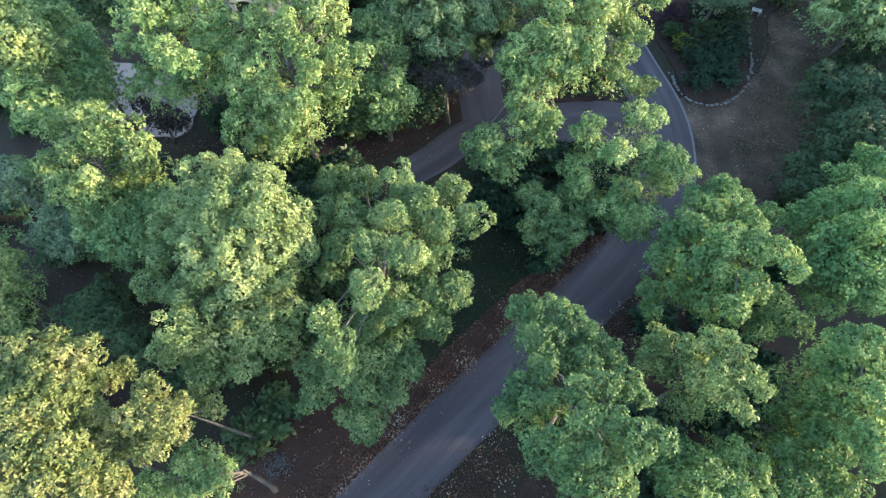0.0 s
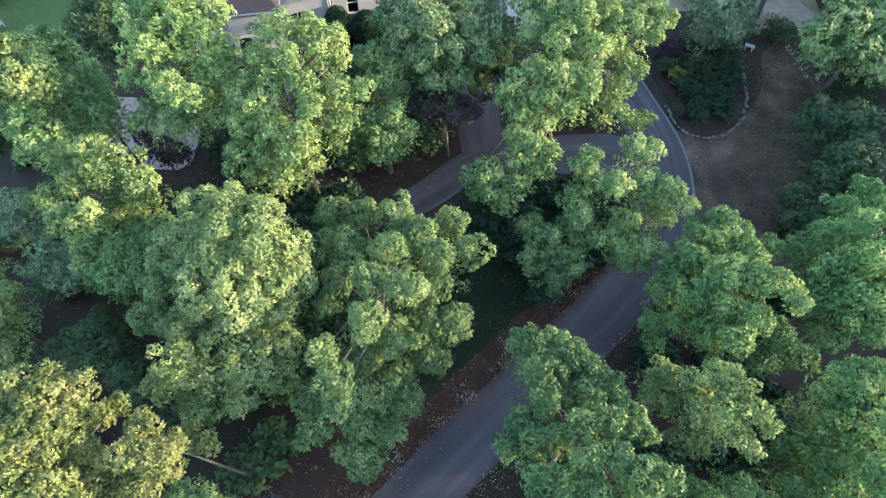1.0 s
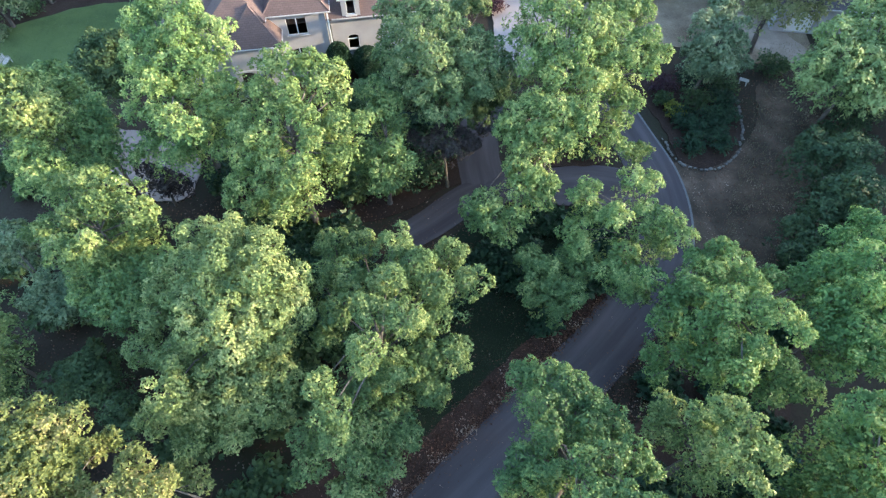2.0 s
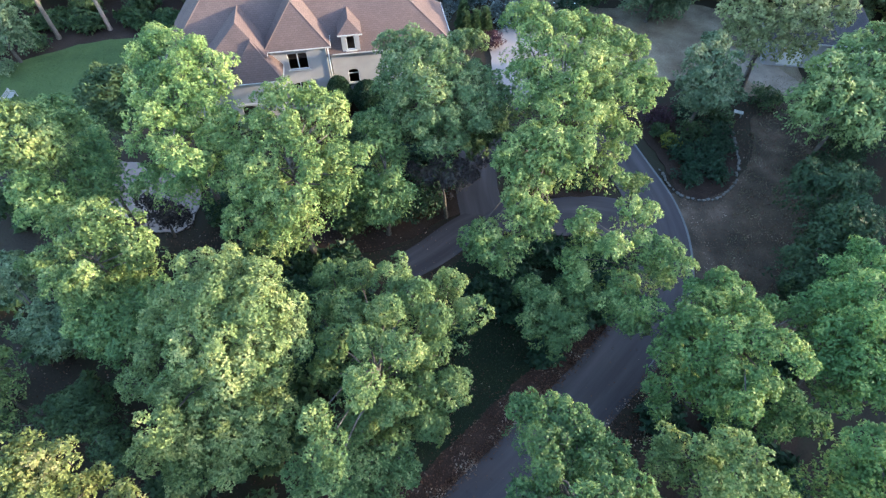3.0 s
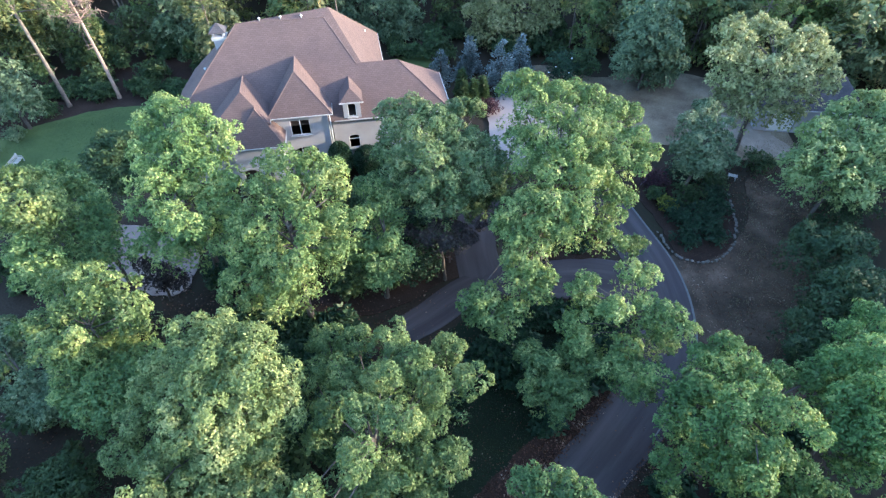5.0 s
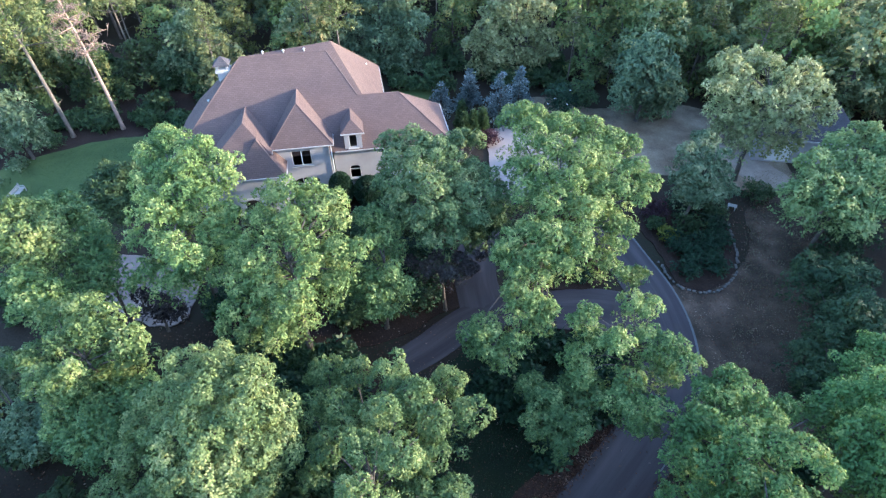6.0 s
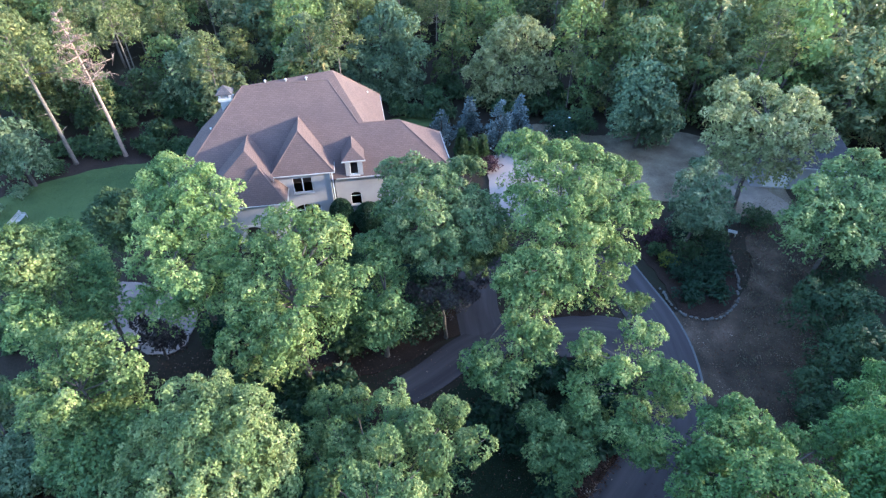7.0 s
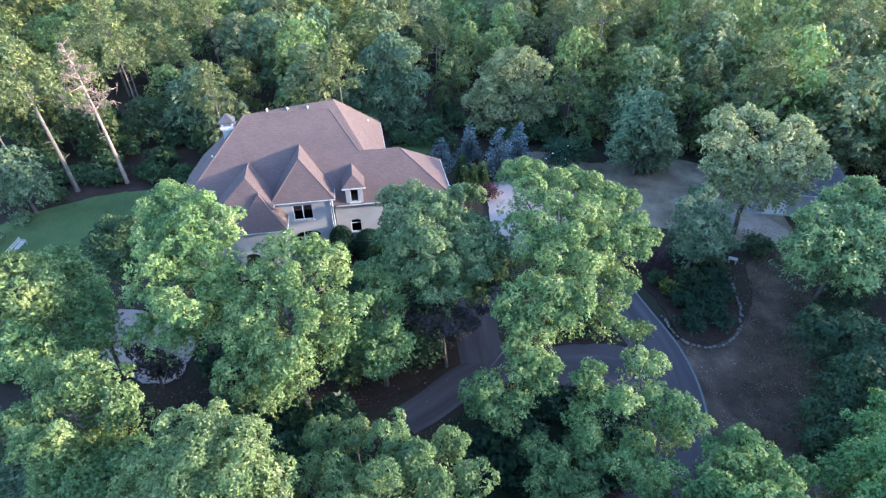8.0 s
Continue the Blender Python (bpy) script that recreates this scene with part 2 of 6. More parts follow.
def shingle_material(name, colours):
    """Roof shingles: courses and tabs as fine relief, with the tabs' own shades and broad weathering."""
    m, n, l, bsdf = material(name)
    tc = n.new("ShaderNodeTexCoord")
    brick = n.new("ShaderNodeTexBrick")
    brick.inputs["Scale"].default_value = 1.0
    brick.inputs["Brick Width"].default_value, brick.inputs["Row Height"].default_value = 0.32, 0.17
    brick.inputs["Mortar Size"].default_value = 0.012
    brick.inputs["Color1"].default_value = (*colours[0], 1)
    brick.inputs["Color2"].default_value = (*colours[1], 1)
    brick.inputs["Mortar"].default_value = (*[c * 0.78 for c in colours[0]], 1)
    l.new(tc.outputs["UV"], brick.inputs["Vector"])
    a = n.new("ShaderNodeTexNoise")
    a.inputs["Scale"].default_value, a.inputs["Detail"].default_value = 0.5, 5
    l.new(tc.outputs["Object"], a.inputs["Vector"])
    r = ramp(n, [(0.3, (0.9, 0.9, 0.92)), (0.7, (1.07, 1.05, 1.04))])
    l.new(a.outputs["Fac"], r.inputs[0])
    mul = n.new("ShaderNodeMix")
    mul.data_type, mul.blend_type = "RGBA", "MULTIPLY"
    mul.inputs[0].default_value = 1.0
    l.new(brick.outputs["Color"], mul.inputs[6])
    l.new(r.outputs[0], mul.inputs[7])
    l.new(mul.outputs[2], bsdf.inputs["Base Color"])
    bsdf.inputs["Roughness"].default_value = 0.9
    bsdf.inputs["Specular IOR Level"].default_value = 0.2
    bp = n.new("ShaderNodeBump")
    bp.inputs["Strength"].default_value, bp.inputs["Distance"].default_value = 0.3, 0.015
    bp.invert = True
    l.new(brick.outputs["Fac"], bp.inputs["Height"])
    l.new(bp.outputs[0], bsdf.inputs["Normal"])
    return m


RIDGE_TILE = surface("brown_ridge_tile", [(0.3, (0.136, 0.096, 0.089)), (0.7, (0.16, 0.113, 0.105))], 1.5, 0.9, 12, 0.3, 0.01)
EDGING = surface("grey_edging", [(0.3, (0.10, 0.10, 0.105)), (0.7, (0.18, 0.175, 0.175))], 1.2, 0.9, 12, 0.3, 0.01)
SHINGLE = shingle_material("brown_shingles", ((0.124, 0.088, 0.082), (0.144, 0.102, 0.095)))
SHINGLE_GREY = shingle_material("grey_shingles", ((0.075, 0.07, 0.078), (0.10, 0.092, 0.10)))


def glass_material():
    m, n, l, bsdf = material("window_glass")
    bsdf.inputs["Base Color"].default_value = (0.75, 0.8, 0.8, 1)
    bsdf.inputs["Roughness"].default_value = 0.03
    bsdf.inputs["Transmission Weight"].default_value = 1.0
    bsdf.inputs["IOR"].default_value = 1.45
    return m


GLASS = glass_material()

# ---- ground, drive and beds ----
def sheet(name, outline, z, mat, label, category, relief=0.0, step=1.0, thick=0.05):
    """A ground cover with a soft outline: a thin slab with its sides going down into the soil."""
    pts = spline(outline + outline[:1], 0.7)[:-1]
    bm = bmesh.new()
    top = [bm.verts.new((p[0] + 0.3 * noise.noise((p[0] * 0.9, p[1] * 0.9, 3.0)), p[1] + 0.3 * noise.noise((p[0] * 0.9, p[1] * 0.9, 9.0)), z)) for p in pts]
    low = [bm.verts.new((v.co.x, v.co.y, z - thick - 0.03)) for v in top]
    bm.faces.new(top)
    for i in range(len(top)):
        j = (i + 1) % len(top)
        bm.faces.new((top[j], top[i], low[i], low[j]))
    bmesh.ops.recalc_face_normals(bm, faces=bm.faces[:])
    bmesh.ops.triangulate(bm, faces=[f for f in bm.faces if len(f.verts) > 4])
    ob = part(name, bm, mat)
    return tagged(ob, label, category, kind="structure")


def ribbon(name, line, widths, z, mat, label, category, thick=0.08, offset=0.0):
    """A strip of paving along a smooth line, cambered a little, with square edges let into the soil."""
    pts = spline(line, 0.5)
    w = np.interp(np.linspace(0, 1, len(pts)), np.linspace(0, 1, len(widths)), widths)
    bm = bmesh.new()
    uv = bm.loops.layers.uv.new("UVMap")
    rows = []
    for i, p in enumerate(pts):
        d = pts[min(i + 1, len(pts) - 1)] - pts[max(i - 1, 0)]
        d = d / np.linalg.norm(d)
        side = np.array((d[1], -d[0]))
        row = []
        for s, dz in ((-0.5, -thick), (-0.5, 0), (-0.25, 0.02), (0, 0.03), (0.25, 0.02), (0.5, 0), (0.5, -thick)):
            wob = 0.06 * noise.noise((p[0] * 0.6, p[1] * 0.6, s)) if abs(s) == 0.5 and w[i] > 1 else 0
            q = p + side * (s * w[i] + offset + wob)
            row.append(bm.verts.new((q[0], q[1], z + (dz if w[i] > 1 or dz < 0 else 0))))
        rows.append(row)
    for i, (a, b) in enumerate(zip(rows, rows[1:])):
        for k in range(6):
            face = bm.faces.new((a[k], b[k], b[k + 1], a[k + 1]))
            for lp, (u, v) in zip(face.loops, ((i, k), (i + 1, k), (i + 1, k + 1), (i, k + 1))):
                lp[uv].uv = (u * 0.5, v * 0.9)
    bmesh.ops.recalc_face_normals(bm, faces=bm.faces[:])
    ob = part(name, bm, mat, smooth=False)
    return tagged(ob, label, category, kind="structure")


def ground_sheet():
    xs = np.r_[-2500, -900, -400, np.arange(-200, 201, 4.0), 400, 900, 2500]
    ys = np.r_[-2500, -900, -300, np.arange(-100, 221, 4.0), 400, 900, 2500]
    bm = bmesh.new()
    grid = [[bm.verts.new((x, y, 0.05 * noise.noise((x * 0.11, y * 0.11, 1.0)) - 0.06)) for x in xs] for y in ys]
    for a, b in zip(grid, grid[1:]):
        for k in range(len(xs) - 1):
            bm.faces.new((a[k], a[k + 1], b[k + 1], b[k]))
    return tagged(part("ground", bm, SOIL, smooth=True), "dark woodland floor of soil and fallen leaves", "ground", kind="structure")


ground_sheet()
sheet("mulch_strip", [(-8.8, -1.1), (-4.5, 3.2), (-0.2, 7.5), (4, 11.3), (8.1, 15.3), (11.2, 18.8), (9, 19.8), (5, 16.4), (0.5, 13), (-3, 11.5), (-7, 8.5), (-12, 4), (-14, 0)], 0.0, LEAF_MULCH,
      "strip of red-brown bark mulch along the drive", "mulch")
sheet("verge_shaded", [(-1.4, 8.8), (2.8, 12.6), (7, 16.5), (10.3, 20), (12.3, 23), (12.6, 25.2), (9, 25.6), (5.5, 26), (2.2, 24.6), (-0.5, 22), (-4, 18), (-5, 13)], 0.012, SHADE_TURF, "thin grass under the oaks, its shade put into the colour", "grass")
sheet("mulch_lower", [(-3, -6), (3.5, 1.8), (7.5, 6), (12, 10.5), (17, 17), (22, 16), (18, 6), (10, -4)], 0.004, MULCH, "red-brown leaf mulch under the maples", "mulch")
sheet("verge_dry", [(16.4, 19), (17.6, 24), (17.8, 30), (22.5, 30.8), (26.5, 35), (28, 39.5), (33, 44), (38, 47), (41, 43), (35, 36), (31, 28), (27, 21), (22, 17.5)],
      0.008, VERGE, "brown verge of bare soil and worn grass", "verge")
sheet("clearing_dry", [(13, 47), (20, 46), (26, 44.5), (31, 42.5), (35, 45.5), (34, 54), (30, 59), (24, 60.5), (18, 58.8), (14, 61.5), (10.5, 61), (9.6, 56), (9, 52)], 0.012, DRY, "dry tan grass clearing behind the house", "grass")
sheet("lawn_back", [(-6, 61.2), (-2, 61.2), (1.2, 62.4), (0.4, 63.8), (-3, 64.4), (-6, 63.2)], 0.03, TURF, "strip of green lawn behind the house", "lawn")
sheet("gravel_path", [(25.5, 49.5), (28, 47.5), (31, 44), (33, 43), (34.5, 44.5), (33, 48), (29.5, 51)], 0.03, GRAVEL, "pale gravel path across the clearing", "path")
sheet("lawn", [(-45, 43), (-40, 40), (-33, 39), (-27, 41), (-24, 47), (-25, 51.5), (-31, 52.8), (-36, 52.2), (-40.2, 50.0), (-44, 47)], 0.03, TURF, "mown green lawn beside the house", "lawn")
sheet("mulch_back", [(-50, 41), (-44, 45), (-40.2, 49.5), (-36, 51.6), (-31, 52.3), (-24, 51.5), (-22, 62), (-32, 66), (-46, 58), (-56, 50)], 0.006, MULCH, "red-brown pine straw behind the lawn", "mulch")

ribbon("drive", [(-13, -8), (-7.6, -2.4), (-3.3, 2.0), (1.0, 6.2), (5.2, 10.0), (9.4, 13.9), (12.9, 17.5), (15.4, 21.2), (16.5, 25.5), (16.45, 29.5), (15.3, 34.0), (14.2, 38.2), (13.3, 42.0)],
       [3.5, 3.5, 3.5, 3.6, 3.8, 4.0, 3.9, 3.7, 4.0], 0.032, ASPHALT, "grey asphalt drive winding to the house", "drive")
ribbon("drive_branch", [(15.5, 26.8), (12, 27.9), (8.5, 28.0), (5.2, 28.0), (2.2, 26.9), (-0.6, 24.6), (-2.5, 23.2)],
       [5.0, 4.6, 3.9, 3.2, 2.9, 2.7, 2.5], 0.026, ASPHALT, "grey asphalt branch of the drive under the oaks", "drive")
ribbon("drive_loop", [(3.4, 27.6), (2.9, 31.5), (3.4, 36), (5.0, 41), (5.8, 43.4)], [3.6, 3.3, 3.3, 3.6, 4], 0.018, ASPHALT, "grey asphalt loop towards the front court", "drive")
ribbon("drive_edge", [(13.0, 15.4), (15.4, 17.9), (17.4, 21.0), (18.45, 25.3), (18.4, 29.6), (17.2, 34.4), (16.1, 38.5)], [0.16], 0.042, EDGING, "pale concrete edging strip of the drive", "edging")
sheet("court", [(5.2, 42.5), (9, 42), (13, 43), (14, 47), (11, 53), (7.5, 55), (5.4, 53), (5.0, 48)], 0.045, COURT, "pale concrete forecourt beside the house", "court")
sheet("yard", [(-27.4, 31.2), (-25.8, 29.0), (-23.7, 27.6), (-20.8, 26.4), (-19.1, 26.9), (-19.2, 30.6), (-21.8, 32.6), (-26.8, 34.2)], 0.05, PALE_PAVING, "pale concrete yard among the oaks", "yard")
sheet("island_bed", [(6, 30.6), (9.5, 30.0), (12.6, 30.4), (13.7, 32.5), (13, 37), (10.5, 41), (7.5, 41), (5.4, 36)], 0.062, MULCH, "mulched island bed inside the drive", "flower bed")
sheet("stone_bed", [(18.9, 30.6), (20.5, 29.8), (23, 30.9), (24.6, 33.4), (25.6, 37), (25, 41), (20.5, 42), (17.4, 39.5), (18.4, 34.5)], 0.05, MULCH, "mulched planting bed edged with stones", "flower bed")
sheet("litter_bed", [(1.7, 28.6), (1.1, 32), (1.6, 36), (-2, 37.2), (-8, 36.2), (-14, 34), (-14, 27), (-8, 24.5), (-3.5, 25.2), (0, 27.6)], 0.004, MULCH, "brown leaf litter under the oaks", "mulch")
sheet("house_bed", [(-19, 38.5), (-12, 37), (-5, 37.5), (3, 40.0), (4, 43), (0, 42.3), (-9, 40.9), (-14, 40.4), (-20, 39.8)], 0.02, MULCH, "mulched bed along the house front", "flower bed")

# ---- foliage ----
def leaves_mesh(name, base, way, length, width, rng, fold=0.25, facing=None):
    """Single leaves, each a folded diamond, from their bases along their ways."""
    n = len(base)
    way = way / np.linalg.norm(way, axis=1, keepdims=True)
    other = rng.normal(size=(n, 3)) if facing is None else facing
    side = np.cross(way, other)
    side /= np.linalg.norm(side, axis=1, keepdims=True) + 1e-9
    up = np.cross(side, way)
    length = (length * rng.uniform(0.7, 1.25, n))[:, None]
    width = (width * rng.uniform(0.75, 1.25, n))[:, None]
    mid = base + way * length * 0.5 + up * length * fold * 0.5
    tip = base + way * length - up * length * fold * 0.3
    v = np.stack([base, mid + side * width / 2, tip, mid - side * width / 2], 1).reshape(-1, 3)
    me = bpy.data.meshes.new(name)
    me.vertices.add(4 * n)
    me.vertices.foreach_set("co", v.astype(np.float32).ravel())
    me.loops.add(4 * n)
    me.loops.foreach_set("vertex_index", np.arange(4 * n, dtype=np.int32))
    me.polygons.add(n)
    me.polygons.foreach_set("loop_start", np.arange(0, 4 * n, 4, dtype=np.int32))
    me.update(calc_edges=True)
    return me


def ball(rng, n):
    d = rng.normal(size=(n, 3))
    return d / np.linalg.norm(d, axis=1, keepdims=True)


def lobe_leaves(lobes, rng, spacing=0.27, tuft=5, clumps=15, inner=0.1, flat=0.85):
    """Bases, ways and facings of the leaves of a crown: lobes carry clumps, clumps carry tufts, tufts carry leaves."""
    bases, ways, faces = [], [], []
    for x, y, z, r in lobes:
        c = np.array((x, y, z))
        d = ball(rng, clumps)
        d[:, 2] = np.where(d[:, 2] < -0.35, -d[:, 2], d[:, 2])
        cc = c + d * np.array((1, 1, flat)) * r * rng.uniform(0.5, 1.0, (clumps, 1))
        cr = r * rng.uniform(0.85, 1.25, clumps) / clumps ** 0.47
        for k in range(clumps):
            m = max(6, int(9 * (cr[k] / spacing) ** 2))
            e = ball(rng, m)
            e = e[e @ (d[k] + np.array((0, 0, 0.6))) > -0.1]
            p = cc[k] + e * cr[k] * rng.uniform(0.68, 1.16, (len(e), 1)) * np.array((1, 1, 0.85))
            p = np.repeat(p, tuft, 0)
            out = np.repeat(e, tuft, 0)
            f = out * 0.7 + np.array((0, 0, 0.45)) + ball(rng, len(p)) * 0.5
            w = np.cross(f, ball(rng, len(p))) + out * 0.45
            bases.append(p + ball(rng, len(p)) * 0.03)
            ways.append(w)
            faces.append(f)
        m = int(inner * clumps * 8 * tuft * (r * 0.4 / spacing) ** 2)
        bases.append(c + ball(rng, m) * r * rng.uniform(0.2, 0.75, (m, 1)) - np.array((0, 0, 0.2 * r)))
        ways.append(ball(rng, m))
        faces.append(ball(rng, m) + np.array((0, 0, 0.6)))
    return np.concatenate(bases), np.concatenate(ways), np.concatenate(faces)


def trunk_mesh(lobes, height, radius, rng, limbs=True, lean=0.3, sides=8, fork=0.45, toward=(0, 0), twigs=3):
    """A tapered trunk that bends a little, with a limb to each bough and twigs on the limbs."""
    bm = bmesh.new()
    top = np.array((toward[0] + rng.uniform(-lean, lean), toward[1] + rng.uniform(-lean, lean), height))
    pts = [np.array((0, 0, -0.15)), np.array((0, 0, 0.25))]
    for t in (0.25, 0.5, 0.75, 1.0):
        pts.append(top * t + np.array((*rng.normal(0, 0.08, 2), 0)))
    rad = [radius * 1.5, radius * 1.1, radius * 0.9, radius * 0.72, radius * 0.5, radius * 0.2]
    tube(bm, pts, rad, sides)
    if limbs:
        for x, y, z, r in lobes:
            end = np.array((x, y, z))
            f = float(np.clip((z - 0.35 * math.hypot(x, y)) / height, fork, 0.92))
            start = np.array(pts[1]) * (1 - f) + top * f
            mid = (start + end) / 2 + np.array((*rng.normal(0, 0.15, 2), 0.12 * math.hypot(x, y)))
            r0 = radius * (0.5 - 0.25 * f)
            tube(bm, [start, mid, end], [r0, r0 * 0.7, r0 * 0.3], 5)
            for k in range(twigs):
                q = end + ball(rng, 1)[0] * r * 0.85
                tube(bm, [mid * 0.4 + end * 0.6, (end + q) / 2 + rng.normal(0, 0.1, 3), q], [r0 * 0.35, r0 * 0.25, 0.012], 4)
    return bm


TREE_COUNT = [0]


def bough_leaves(lobes, rng, size, clumps=10, cover=1.5, inner=0.14, flat=0.9, ruffle=0.4):
    """Leaves of a crown made of boughs: each bough carries rounded clumps, whose leaves lie as a broken shell and face outwards and up."""
    bases, ways, faces = [], [], []
    area = 0.5 * size * size * 0.52
    for x, y, z, r in lobes:
        c = np.array((x, y, z))
        k = np.arange(clumps) + 0.5
        tall = 1 - 1.4 * k / clumps
        turn = k * 2.39996 + rng.uniform(0, math.tau)
        flat_r = np.sqrt(1 - tall ** 2)
        d = np.stack([np.cos(turn) * flat_r, np.sin(turn) * flat_r, tall], 1) + rng.normal(0, 0.16, (clumps, 3))
        cc = c + d * np.array((1, 1, flat)) * r * rng.uniform(0.5, 0.84, (clumps, 1))
        cr = r * rng.uniform(0.3, 0.47, clumps) * (10 / clumps) ** 0.4
        for j in range(clumps):
            m = max(5, int(cover * 2 * math.pi * cr[j] ** 2 / area / 3))
            e = ball(rng, int(m * 1.6))
            e = e[e @ (d[j] * 0.9 + np.array((0, 0, 0.5))) > -0.12]
            p = cc[j] + e * cr[j] * (1 + ruffle * rng.uniform(-0.55, 0.35, (len(e), 1))) * np.array((1, 1, 0.88))
            p, out = np.repeat(p, 3, 0), np.repeat(e, 3, 0)
            f = out * 0.95 + np.array((0, 0, 0.35)) + ball(rng, len(p)) * ruffle
            bases.append(p + ball(rng, len(p)) * size * 0.25)
            ways.append(np.cross(f, ball(rng, len(p))) + out * 0.3)
            faces.append(f)
        m = int(inner * cover * 2 * math.pi * r * r / area)
        bases.append(c + ball(rng, m) * r * rng.uniform(0.15, 0.7, (m, 1)) - np.array((0, 0, 0.15 * r)))
        ways.append(ball(rng, m))
        faces.append(ball(rng, m) + np.array((0, 0, 0.6)))
    bases, ways, faces = np.concatenate(bases), np.concatenate(ways), np.concatenate(faces)
    keep = bases[:, 2] > 0.08
    return bases[keep], ways[keep], faces[keep]


def make_tree(kind, tone, base, label, lobes, fill=0, group="trees round the drive"):
    """One tree of its own shape: trunk with limbs, and a crown of single leaves. fill: boughs low inside the crown."""
    TREE_COUNT[0] += 1
    rng = np.random.default_rng(100 + TREE_COUNT[0])
    tree = thing(kind, pose(base[0], base[1], 0), label, "tree", group)
    height = max(z for x, y, z, r in lobes) - 0.5
    slim, centre = kind == "hickory", np.mean([(x, y) for x, y, z, r in lobes], 0)
    inside = [(centre[0] + 1.4 * math.cos(k * 2.4), centre[1] + 1.4 * math.sin(k * 2.4), height * 0.55, 1.35) for k in range(fill)]
    inside += [(centre[0] + (x - centre[0]) * 0.82, centre[1] + (y - centre[1]) * 0.82 + 0.3, z * 0.74, r * 1.15) for x, y, z, r in lobes if not slim]
    part("trunk", trunk_mesh(lobes, height, (0.06 + 0.016 * height) * (0.42 if slim else 1.0), rng, fork=0.85 if slim else 0.45, toward=centre * 0.85 if slim else (0, 0)), BARK, tree, smooth=True)
    size = 0.0055 * math.hypot(base[0], base[1], 25)
    b, w, f = bough_leaves(lobes, rng, size)
    if inside:
        extra = bough_leaves(inside, rng, size * 1.75, 6, 1.0)
        b, w, f = (np.concatenate(pair) for pair in zip((b, w, f), extra))
    link_mesh("crown", leaves_mesh("crown", b, w, size, size * 0.52, rng, 0.2, f), LEAF[tone], tree)
    return tree


make_tree("oak", "olive", (-10.9, 12.2), "broad sunlit oak with a dense domed green crown",
          [(-2.0, 4.8, 8.4, 1.13), (-0.1, 4.4, 8.8, 1.23), (1.7, 4.2, 8.6, 1.17), (-2.0, 2.8, 8.8, 1.14), (0.1, 2.2, 9.4, 1.33), (2.0, 2.0, 9.3, 1.33), (3.4, 2.1, 8.5, 1.02), (-1.1, 0.8, 8.9, 1.15), (0.9, 0.2, 9.3, 1.23), (2.6, 0.1, 9.0, 1.19), (3.6, 0.7, 8.2, 1.01), (-3.1, 2.0, 7.8, 0.93), (-0.4, -0.6, 8.5, 1.08), (1.4, -1.1, 8.4, 1.13), (2.8, -0.7, 8.0, 0.99), (-3.6, 0.5, 7.0, 0.99), (-1.6, -1.5, 7.3, 1.05)]
          + [(-3.9, -0.8, 6.6, 0.86), (0.1, -2.0, 7.0, 1.22), (1.9, -2.1, 6.8, 1.17), (-1.5, -3.3, 7.6, 0.96), (3.1, -2.1, 6.6, 0.96), (-1.2, -3.2, 6.0, 1.07), (0.7, -3.2, 6.2, 1.23), (2.3, -3.1, 5.9, 1.07), (-2.7, -3.9, 5.6, 0.96), (1.1, -4.5, 5.5, 0.89), (-1.0, -4.4, 5.0, 1.14), (3.1, -3.5, 5.4, 0.74)],
          fill=4)
make_tree("oak", "mid", (-2.8, 11.6), "spreading oak with layered green boughs beside the drive",
          [(-3.6, 6.3, 6.4, 1.03), (-1.7, 6.0, 6.8, 0.95), (0.2, 5.3, 7.8, 1.03), (1.7, 4.0, 8.1, 0.94), (3.3, 5.7, 6.6, 0.95), (4.3, 3.5, 7.2, 0.90), (2.5, 2.6, 7.9, 0.98), (-2.0, 3.5, 7.3, 1.02), (0.1, 2.9, 8.2, 1.04), (-3.8, 4.0, 6.4, 0.93), (-2.5, 1.6, 7.3, 0.93), (-0.7, 1.0, 8.8, 0.87), (1.1, 0.4, 9.0, 0.91), (2.4, 1.3, 7.0, 0.81), (-3.1, 0.7, 6.4, 0.71), (-0.7, -1.4, 9.1, 0.93), (0.5, -1.7, 7.3, 0.93), (2.0, -0.6, 6.6, 0.97)]
          + [(3.4, -0.3, 6.5, 0.98), (2.4, -1.9, 5.8, 0.92), (-2.5, -2.8, 8.9, 0.71), (-2.0, -4.0, 8.8, 0.75), (-0.9, -2.3, 6.6, 0.94), (-1.7, -4.9, 8.0, 0.76), (-3.5, -4.4, 6.2, 0.76), (-0.9, -3.8, 6.0, 0.94), (0.6, -3.1, 5.8, 1.01), (1.1, -4.2, 5.4, 0.78), (-3.1, -5.5, 5.9, 0.80), (-1.1, -5.2, 5.6, 0.93), (0.2, -5.4, 5.2, 0.82), (-0.8, -6.7, 5.0, 0.87), (-1.6, -6.4, 5.0, 0.71)],
          fill=4)
